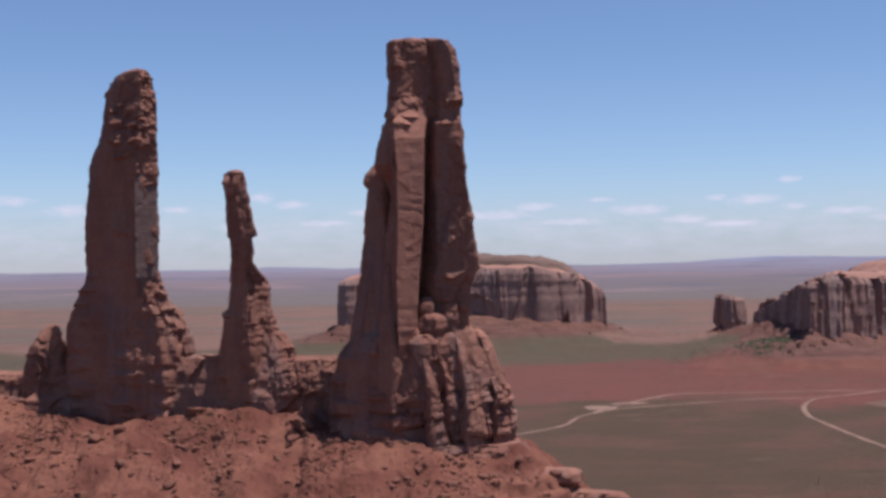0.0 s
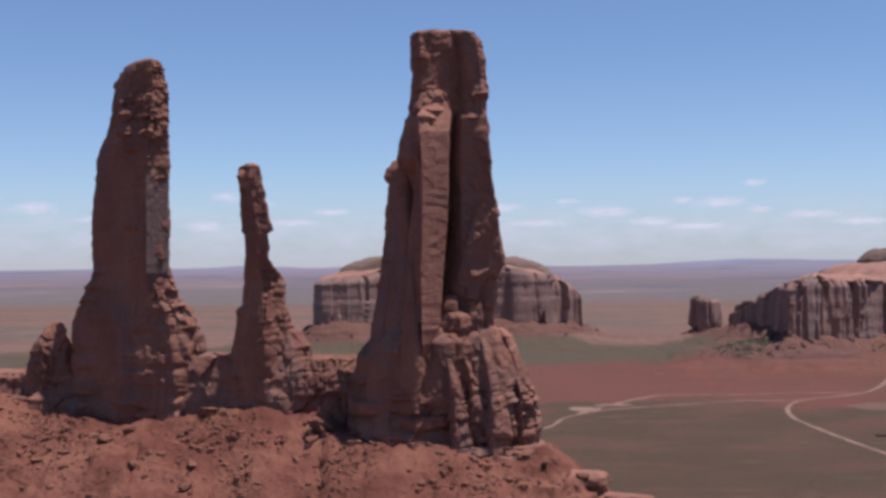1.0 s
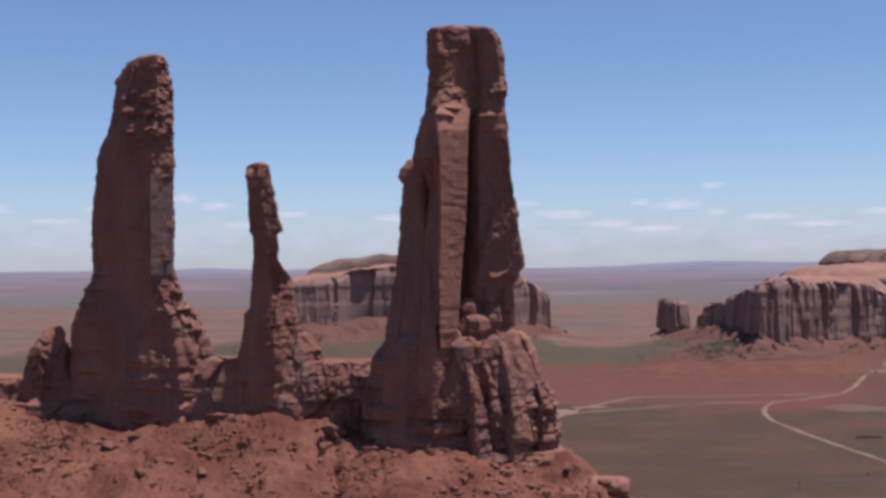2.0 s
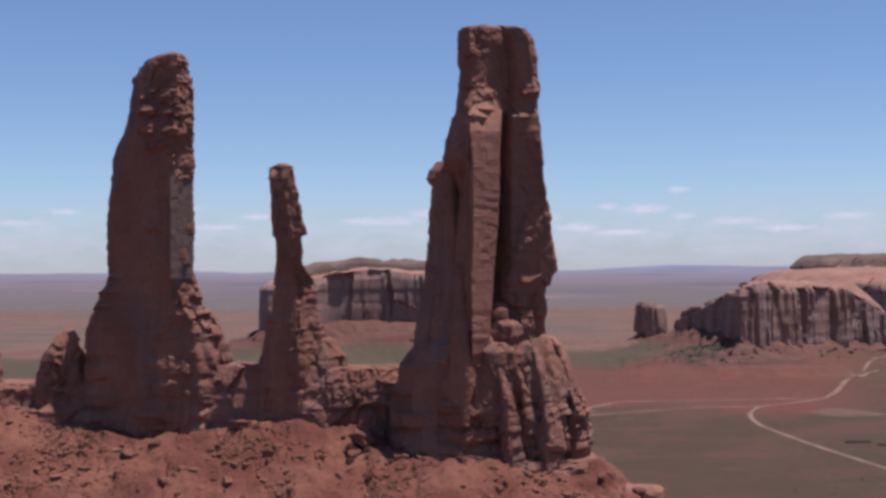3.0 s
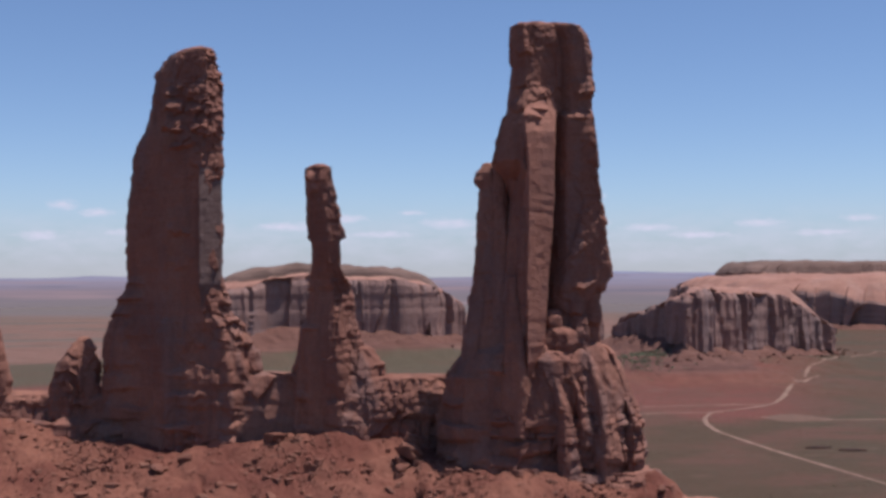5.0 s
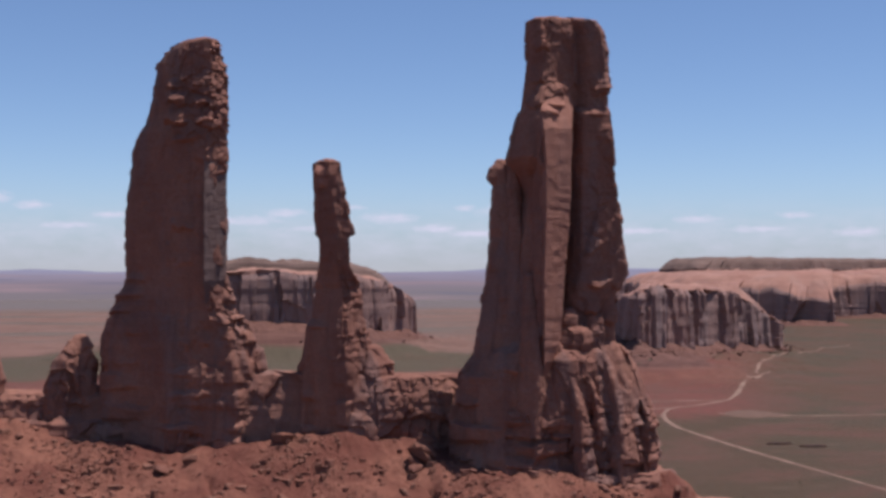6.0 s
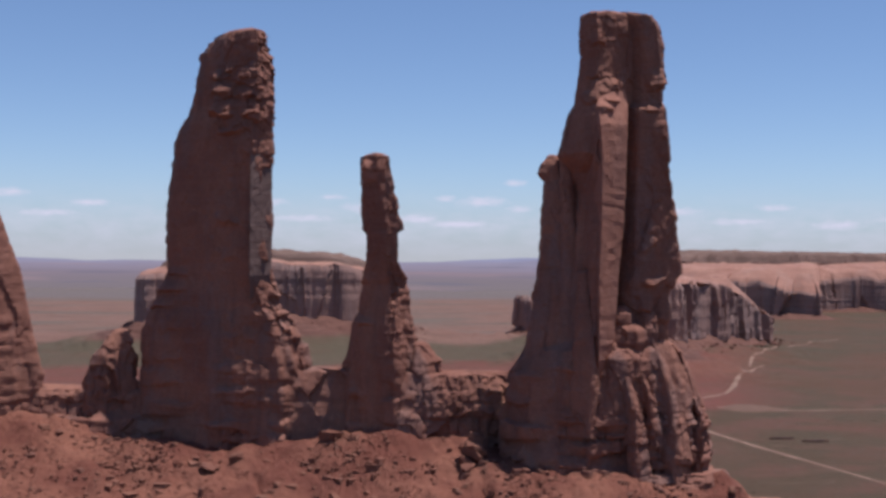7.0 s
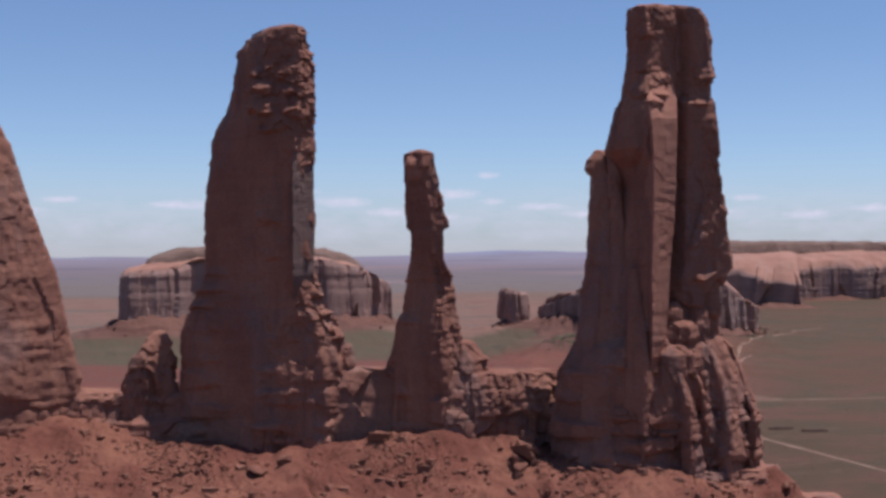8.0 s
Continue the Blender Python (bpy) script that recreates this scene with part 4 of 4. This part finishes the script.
def mesa(name, points, spacing, seed, label, category, cap, toe=45.0, flute=5.0, wall=None, top=None, centre=None, shoulder=0, wide=34.0, taper=0.0, scallop=0.0, even_out=2.2, group="mesas on the plain"):
    """points: (x, y, foot of the cliff, rim) round the cliff line; cap: (how far in towards the middle, how high over the rim) of the worn top."""
    p = resample(points, spacing)
    n = len(p)
    d = np.roll(p, -2, 0) - np.roll(p, 2, 0)
    nx, ny = d[:, 1], -d[:, 0]
    ln = np.hypot(nx, ny) + 1e-9
    nx, ny = nx / ln, ny / ln
    mid = np.array(centre if centre else p[:, :2].mean(0))
    if ((p[:, :2] - mid) * np.stack([nx, ny], -1)).sum() < 0:
        nx, ny = -nx, -ny
    zb, zt = p[:, 2], p[:, 3]
    zt = zt + 2.2 * fbm(p[:, 0] / 30, p[:, 1] / 30, 0, seed + 1, 3) - scallop * (1 - np.abs(vnoise(p[:, 0] / 75, p[:, 1] / 75, 0, seed + 15)) * 2) ** 2
    body = thing(name, (mid[0], mid[1], float(zb.min()) - 12), label, category, group)
    origin = np.array(body.location)
    f = np.linspace(0, 1, 26)[:, None]
    x, y, z = p[None, :, 0] + 0 * f, p[None, :, 1] + 0 * f, zb + (zt - zb) * f
    wob = fbm(x / 60, y / 60, z / 90, seed + 2, 2)
    o = flute * 1.1 * facets(x / wide + wob * 0.3, y / wide, z / (8 * wide), seed + 3, 0.2)
    o += flute * 0.4 * facets(x / (0.36 * wide) + wob * 0.3, y / (0.36 * wide), z / (3.2 * wide), seed + 4, 0.3) + taper * (1 - f)
    o += 0.4 * fbm(x / 6, y / 6, z / 18, seed + 6, 3) - 0.8 * f - 3.0 * smooth(0.9, 1.0, f) + 0.5 * vnoise(0, 0, z / 5, seed + 7)
    cliff = np.stack([x + nx * o, y + ny * o, z], -1)
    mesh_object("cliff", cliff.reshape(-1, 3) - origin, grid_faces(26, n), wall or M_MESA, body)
    # scree apron
    rows = []
    for g in np.linspace(0, 1, 22):
        out = toe * (1 - g) * (1 + 0.35 * vnoise(p[:, 0] / 55, p[:, 1] / 55, 0, seed + 8)) - 4 * g
        px, py = p[:, 0] + nx * out, p[:, 1] + ny * out
        foot = ground_height(px, py, False) - 3.0
        pz = foot + (zb + 5 - foot) * g ** 1.75
        pz = pz + np.sin(np.pi * g) * (3.0 * fbm(px / 30, py / 30, 0, seed + 9, 3, 0.6) + 1.6 * fbm(px / 7, py / 7, 0, seed + 14, 3, 0.65)) + g * 3 * vnoise(px / 26, py / 26, 0, seed + 10)
        rows.append(np.stack([px, py, pz], -1))
    mesh_object("scree_apron", np.concatenate(rows) - origin, grid_faces(22, n), M_TALUS, body, "sloping apron of fallen red scree")
    rows = [cliff[-1]]
    rim = cliff[-1]
    w = max(2, int(58 / spacing))
    soft = sum(np.roll(p[:, :2], k, 0) for k in range(-w, w + 1)) / (2 * w + 1)
    at = np.concatenate([[0.0], np.cumsum([1.0] * len(cap))])
    fine = np.linspace(0, at[-1], 4 * len(cap) + 1)[1:]
    profile = [[float(np.interp(f, at, [0.0] + [c[i] for c in cap])) for i in (0, 1)] for f in fine]
    for inward, rise in profile:
        q = rim.copy()
        even = min(1.0, inward / 0.07)
        q[:, :2] = q[:, :2] * (1 - even) + soft * even
        q[:, :2] += (mid - q[:, :2]) * inward
        q[:, 2] += rise + 0.12 * max(rise, 3) * fbm(q[:, 0] / 28, q[:, 1] / 28, 0, seed + 12, 4) + min(1, rise / 4) * 2.2 * fbm(q[:, 0] / 45, q[:, 1] / 45, 0, seed + 13, 4, 0.6) + (rim[:, 2].mean() - rim[:, 2]) * min(1, inward * even_out)
        rows.append(q)
    if shoulder:
        mesh_object("shoulder", np.concatenate(rows[: 4 * shoulder + 1]) - origin, grid_faces(4 * shoulder + 1, n), M_SLICK, body, "smooth pink slickrock shoulder")
        rows = rows[4 * shoulder:]
    faces = grid_faces(len(rows), n)
    rows = np.concatenate(rows)
    last = len(rows) - n
    rows = np.concatenate([rows, [[mid[0], mid[1], rows[-n:, 2].mean()]]])
    faces += [(last + i, last + (i + 1) % n, len(rows) - 1) for i in range(n)]
    mesh_object("cap", rows - origin, faces, top or M_CAP, body, "worn pale caprock")
    return body


mesa("mesa", MESA_MID, 1.8, 601,
     "broad red sandstone mesa with sheer fluted walls", "mesa", [(0.03, 3), (0.08, 6), (0.14, 9), (0.16, 15), (0.2, 20), (0.27, 23), (0.4, 24), (0.6, 25)], toe=30, centre=(35, 1800), shoulder=3)
mesa("butte", BUTTE, 1.3, 611,
     "small block-shaped sandstone butte on scree", "butte", [(0.1, 0.8), (0.4, 1.5), (0.8, 1.5)], toe=20, flute=2.2, wide=16.0, taper=2.0)
mesa("mesa", MESA_ROAD, 1.5, 621,
     "fluted red sandstone mesa above the dirt road", "mesa", [(0.05, 3), (0.12, 7), (0.25, 11), (0.45, 14), (0.7, 15)], toe=26, flute=6.0, wide=20.0, top=M_SLICK)
mesa("rock_fin", FIN, 1.6, 631,
     "low sandstone fin trailing off from the mesa", "rock fin", [(0.05, 2.0), (0.1, 3.5)], toe=26, flute=3.5, wide=24.0, top=M_SLICK)
mesa("mesa", [(875, 2640, 15, 82), (915, 2500, 12, 78), (960, 2425, 10, 78), (1032, 2396, 10, 80), (1085, 2368, 10, 58), (1140, 2340, 10, 54), (1165, 2420, 10, 60), (1190, 2640, 10, 72), (1240, 2720, 10, 80), (1480, 2705, 10, 85),
              (1750, 2700, 10, 82), (2050, 2820, 10, 82), (2150, 3500, 10, 85), (1600, 3600, 10, 85), (1050, 3350, 10, 85), (935, 2900, 15, 84)], 3.2, 641,
     "wide slickrock mesa with scalloped dark walls", "mesa", [(0.02, 7), (0.045, 14), (0.08, 21), (0.13, 26), (0.22, 29), (0.35, 31), (0.5, 32)], toe=35, flute=8.0, wide=60.0, scallop=9.0, even_out=9.0, top=M_SLICK)
mesa("mesa", [(1037, 2797, 104, 116), (1200, 2850, 104, 117), (1500, 2980, 106, 118), (1900, 3160, 106, 118), (2120, 3300, 106, 120), (2100, 3600, 106, 120), (1500, 3500, 106, 118), (1080, 3150, 104, 116), (1020, 2900, 104, 116)], 3.2, 651,
     "flat-topped upper tier of the slickrock mesa", "mesa", [(0.012, 6), (0.03, 13), (0.05, 18), (0.08, 21), (0.2, 23), (0.5, 23)], toe=40, flute=3.0, wide=40.0, even_out=9.0, wall=M_CAP)
spire = thing("rock_spire", (697, 2328, 0), "thin far sandstone spire standing on a red scree cone", "rock spire")
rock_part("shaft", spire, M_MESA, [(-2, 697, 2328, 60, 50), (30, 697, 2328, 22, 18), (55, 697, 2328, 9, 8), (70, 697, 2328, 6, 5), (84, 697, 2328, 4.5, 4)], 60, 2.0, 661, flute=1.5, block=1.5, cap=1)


# ---- dirt roads, bare patch, earth banks ----
def ribbon(name, line, width, seed, label, lift=0.35):
    p = np.array(line, float)
    at = np.concatenate([[0], np.cumsum(np.hypot(*np.diff(p, axis=0).T))])
    t = np.arange(0, at[-1], 6.0)
    # a rounded line through the corners
    q = np.stack([np.interp(t, at, p[:, i]) for i in (0, 1)], -1)
    for _ in range(6):
        q[1:-1] = (q[:-2] + q[1:-1] * 2 + q[2:]) / 4
    d = np.gradient(q, axis=0)
    nrm = np.stack([d[:, 1], -d[:, 0]], -1) / (np.hypot(*d.T)[:, None] + 1e-9)
    half = width / 2 * (1 + 0.35 * fbm(t / 30, 0.0, 0, seed, 3))
    rows = []
    for f in (-1, -0.5, 0, 0.5, 1):
        e = q + nrm * (half * f)[:, None]
        rows.append(np.stack([e[:, 0], e[:, 1], ground_height(e[:, 0], e[:, 1]) + lift - 0.25 * f * f], -1))
    ob = mesh_object(name, np.concatenate(rows), grid_faces(5, len(t), closed=False), M_ROAD)
    return tagged(ob, label, "road", kind="structure")


ribbon("road", [(253, 560), (251, 636), (248, 743), (246, 807), (247, 883), (256, 930), (266, 962), (285, 998), (315, 1015), (354, 1045), (392, 1110), (424, 1168), (470, 1235), (508, 1290)], 4.0, 1, "pale winding dirt road across the plain")
ribbon("road", [(478, 1262), (529, 1363), (575, 1430), (613, 1485), (640, 1532), (720, 1620), (867, 1790)], 4.0, 2, "pale dirt road below the fluted mesa")
ribbon("road", [(285, 996), (240, 1000), (190, 975), (127, 949), (93, 906), (78, 850), (48, 812), (10, 790)], 4.2, 3, "pale sandy track on the plain")
ribbon("road", [(105, 925), (140, 985), (185, 1045), (223, 1044), (300, 1050), (354, 1047)], 4.2, 4, "faint pale sandy track on the plain")
ribbon("road", [(310, 960), (342, 936), (396, 931), (470, 925), (560, 890)], 3.6, 5, "faint pale sandy track on the plain")


def patch(name, x, y, rx, ry, mat, seed, label, category, height=0.5):
    a = np.linspace(0, 2 * np.pi, 48, endpoint=False)
    rows = []
    for f in (1.0, 0.85, 0.5):
        k = f * (1 + 0.3 * fbm(np.cos(a) * 1.5, np.sin(a) * 1.5, 0, seed, 3))
        px, py = x + rx * k * np.cos(a), y + ry * k * np.sin(a)
        rows.append(np.stack([px, py, ground_height(px, py) + (height if f < 1 else -0.1)], -1))
    v = np.concatenate(rows + [[[x, y, on_ground(x, y) + height]]])
    ob = mesh_object(name, v, grid_faces(3, 48) + [(96 + i, 96 + (i + 1) % 48, 144) for i in range(48)], mat)
    return tagged(ob, label, category, kind="structure")


patch("bare_patch", 333, 955, 22, 24, M_SAND, 31, "bare patch of pale pinkish sand", "ground")
patch("bare_patch", 114, 953, 13, 16, M_ROAD, 34, "pale trampled sand where the tracks meet", "ground")
patch("bare_patch", 138, 978, 14, 7, M_ROAD, 35, "pale trampled sand beside a track", "ground")
patch("earth_bank", 278, 790, 8, 2.4, M_DARK, 32, "low dark bank of damp earth", "earth bank", 1.2)
patch("earth_bank", 293, 776, 9, 2.6, M_DARK, 33, "low dark bank of damp earth", "earth bank", 1.2)


# ---- fallen rock on the slope ----
def boulder_mesh(seed, flat=0.75):
    """An angular block: a sphere cut by a dozen random planes."""
    rng = random.Random(seed)
    bm = bmesh.new()
    bmesh.ops.create_icosphere(bm, subdivisions=2, radius=1.0)
    planes = []
    for _ in range(10):
        v = Vector((rng.uniform(-1, 1), rng.uniform(-1, 1), rng.uniform(-1, 1))).normalized()
        planes.append((v, rng.uniform(0.4, 0.72)))
    for vert in bm.verts:
        for v, d in planes:
            over = vert.co.dot(v) - d
            if over > 0:
                vert.co -= v * over
        vert.co += noise.noise_vector(vert.co * 2.3 + Vector((seed, 0, 0))) * 0.05
        vert.co.z *= flat
    me = bpy.data.meshes.new("boulder")
    bm.to_mesh(me)
    bm.free()
    me.materials.append(M_STONE)
    return me


BOULDER_MESHES = [boulder_mesh(40 + i, 0.6 + 0.06 * (i % 5)) for i in range(10)]
rng = random.Random(11)


def boulder(x, y, size, mesh, turn, label, sink=0.3, stretch=(1, 1, 1), group="boulders on the slope"):
    ob = new("boulder", mesh)
    ob.matrix_basis = Matrix.LocRotScale((x, y, on_ground(x, y) + size * stretch[2] * (0.55 - sink)), Euler((rng.uniform(-0.3, 0.3), rng.uniform(-0.3, 0.3), turn)), Vector((size * stretch[0], size * stretch[1], size * stretch[2])))
    return tagged(ob, label, "boulder", group)


# the great banded block below the tall tower, and the pair below the broad one
def banded_block():
    """Tilted slabs of one fallen block, split along its beds."""
    bm = bmesh.new()
    for i, (rise, wide) in enumerate(((-0.62, 0.8), (-0.2, 1.0), (0.2, 0.95), (0.55, 0.75), (0.82, 0.45))):
        tmp = bmesh.new()
        tmp.from_mesh(boulder_mesh(120 + i, 1.0))
        bmesh.ops.transform(tmp, verts=tmp.verts, matrix=Matrix.Translation((0.12 * rise, 0.05 * i, rise)) @ Matrix.Diagonal((wide * 1.15, wide, 0.36, 1)))
        me = bpy.data.meshes.new("slab")
        tmp.to_mesh(me)
        tmp.free()
        bm.from_mesh(me)
        bpy.data.meshes.remove(me)
    bmesh.ops.rotate(bm, verts=bm.verts, matrix=Matrix.Rotation(radians(28), 3, "Y"))
    me = bpy.data.meshes.new("boulder")
    bm.to_mesh(me)
    bm.free()
    me.materials.append(M_STONE)
    return me


boulder(-33.6, 300.8, 4.0, banded_block(), 0.4, "huge banded sandstone boulder below the tall tower", 0.05, (0.85, 0.8, 1.05))
boulder(-35.0, 298.6, 1.9, BOULDER_MESHES[2], 1.2, "square red boulder beside the huge banded one", 0.2)
boulder(-79.6, 316.0, 2.0, BOULDER_MESHES[4], 0.3, "large angular red boulder below the broad tower", 0.2, (1.0, 0.8, 1.1))
boulder(-84.8, 315.0, 2.3, BOULDER_MESHES[6], 1.9, "large flat red boulder below the broad tower", 0.25, (1.4, 0.9, 0.8))
boulder(-75.5, 301.0, 1.9, BOULDER_MESHES[3], 0.9, "dark undercut boulder low on the rubble slope", 0.25, (1.3, 1.0, 1.0))
boulder(-61.5, 296.5, 1.6, BOULDER_MESHES[8], 2.2, "dark undercut boulder low on the rubble slope", 0.25, (1.3, 1.0, 1.0))
boulder(24.5, 290.5, 1.9, BOULDER_MESHES[3], 0.2, "dark ledge block on the ridge's eastern shoulder", 0.2, (1.3, 1.0, 0.9))
boulder(31.0, 288.5, 2.0, BOULDER_MESHES[5], 0.8, "dark ledge block on the ridge's eastern shoulder", 0.25, (1.5, 1.0, 0.8))
SIZES = (("small angular red boulder on the rubble slope", 0.0), ("angular red sandstone boulder on the rubble slope", 0.85), ("big broken sandstone block on the rubble slope", 1.4))
placed = 0
while placed < 230:
    x = rng.uniform(-135, 22)
    s = abs(rng.gauss(0, 1)) * 17 + 0.8
    y = float(np.interp(x, BASE_X, BASE_Y)) - s
    if y < 262:
        continue
    size = min(2.0, 0.34 + rng.expovariate(3.8))
    # they gather below the needle and in runnels
    if rng.random() > 0.45 + 0.55 * math.exp(-(((x + 45) / 22) ** 2)):
        continue
    label = [t for t, least in SIZES if size >= least][-1]
    boulder(x, y, size, BOULDER_MESHES[rng.randrange(10)], rng.uniform(0, 6.28), label, 0.38, (rng.uniform(0.8, 1.4), rng.uniform(0.8, 1.2), rng.uniform(0.7, 1.1)))
    placed += 1

# small rubble, too many to count
cube = np.array([(-1, -1, -1), (1, -1, -1), (1, 1, -1), (-1, 1, -1), (-1, -1, 1), (1, -1, 1), (1, 1, 1), (-1, 1, 1)], float)
cube_faces = np.array([(0, 3, 2, 1), (4, 5, 6, 7), (0, 1, 5, 4), (1, 2, 6, 5), (2, 3, 7, 6), (3, 0, 4, 7)])
gen = np.random.default_rng(5)
N_STONES = 8000
sx = gen.uniform(-150, 45, N_STONES)
ss = np.abs(gen.normal(0, 22, N_STONES)) + 0.3
sy = np.interp(sx, BASE_X, BASE_Y) - ss
dense = fbm(sx / 14, sy / 14, 0, 88, 3) + 0.5 * gen.uniform(-1, 1, N_STONES)
keep = (dense > -0.15) & (sy > 255)
sx, sy = sx[keep], sy[keep]
sz = ground_height(sx, sy)
size = 0.1 + gen.exponential(0.12, len(sx))
verts = cube[None] * (1 + gen.uniform(-0.35, 0.35, (len(sx), 8, 3)))
verts = verts * (size[:, None] * gen.uniform(0.6, 1.5, (len(sx), 3)) * (1, 1, 0.75))[:, None]
ca, sa = np.cos(gen.uniform(0, 6.28, len(sx))), np.sin(gen.uniform(0, 6.28, len(sx)))
vx = verts[..., 0] * ca[:, None] - verts[..., 1] * sa[:, None] + sx[:, None]
vy = verts[..., 0] * sa[:, None] + verts[..., 1] * ca[:, None] + sy[:, None]
vz = verts[..., 2] + (sz - size * 0.1)[:, None]
rubble = mesh_object("rubble", np.stack([vx, vy, vz], -1).reshape(-1, 3), (cube_faces[None] + (np.arange(len(sx)) * 8)[:, None, None]).reshape(-1, 4), M_STONE, flat=True)
tagged(rubble, "small broken red sandstone rubble strewn over the slope", "rubble", kind="stuff")


# blocks fallen from the mesas' walls, lying at their feet
g3 = np.random.default_rng(14)
bx, by, bs = [], [], []
for line, number in ((MESA_MID, 110), (MESA_ROAD, 380), (FIN, 40), (BUTTE, 10)):
    p = resample(line, 2.0)
    mid = p[:, :2].mean(0)
    pick = p[g3.integers(0, len(p), number), :2]
    out = (pick - mid) / np.hypot(*(pick - mid).T)[:, None]
    q = pick + out * (6 + np.abs(g3.normal(0, 26, number)))[:, None] + g3.normal(0, 6, (number, 2))
    bx.append(q[:, 0]), by.append(q[:, 1]), bs.append(0.4 + g3.exponential(0.55, number))
bx, by, bs = np.concatenate(bx), np.concatenate(by), np.minimum(np.concatenate(bs), 1.7)
bv = cube[None] * (1 + g3.uniform(-0.4, 0.4, (len(bx), 8, 3))) * (bs[:, None] * g3.uniform(0.7, 1.4, (len(bx), 3)))[:, None]
bv = bv + np.stack([bx, by, ground_height(bx, by) + 0.2 * bs], -1)[:, None]
fallen = mesh_object("fallen_blocks", bv.reshape(-1, 3), (cube_faces[None] + (np.arange(len(bx)) * 8)[:, None, None]).reshape(-1, 4), M_TALUS, flat=True)
tagged(fallen, "fallen red sandstone blocks at the feet of the mesas", "rubble", kind="stuff")


# ---- scrub: bushes below the mesa, sparse tufts on the plain ----
def scrub(name, xs, ys, sizes, label, seed, leaves=14, mat=M_SHRUB):
    g = np.random.default_rng(seed)
    n = len(xs)
    base = ground_height(xs, ys)
    c = g.normal(0, 0.42, (n, leaves, 3)) * (1, 1, 0.55)
    c[..., 2] = np.abs(c[..., 2]) + 0.15
    c = c * sizes[:, None, None] + np.stack([xs, ys, base], -1)[:, None]
    a = g.normal(0, 1, (n, leaves, 3, 3)) * (0.3 * sizes)[:, None, None, None]
    v = (c[:, :, None] + a).reshape(-1, 3)
    f = np.arange(len(v)).reshape(-1, 3)
    ob = mesh_object(name, v, f, mat, flat=True)
    return tagged(ob, label, "bushes", kind="stuff")


g2 = np.random.default_rng(9)
n_b = 420
t = g2.uniform(-1, 1, n_b)
scrub("bushes", 328 + 26 * t + g2.normal(0, 8, n_b), 1318 + 34 * t + g2.normal(0, 34, n_b), g2.uniform(0.8, 2.4, n_b), "green desert bushes on the slope below the mesa", 3, mat=M_BUSH)
n_t = 5200
tx, ty = g2.uniform(-350, 1250, n_t), 560 + 1500 * g2.uniform(0, 1, n_t) ** 1.4
ok = (np.abs(tx - ty * 0.2) < ty * 0.62) & (fbm(tx / 120, ty / 120, 0, 71, 3) > -0.25) & (ground_height(tx, ty, False) < 12)
scrub("scrub_tufts", tx[ok], ty[ok], g2.uniform(0.35, 0.85, int(ok.sum())), "sparse olive scrub tufts over the plain", 4, 9)
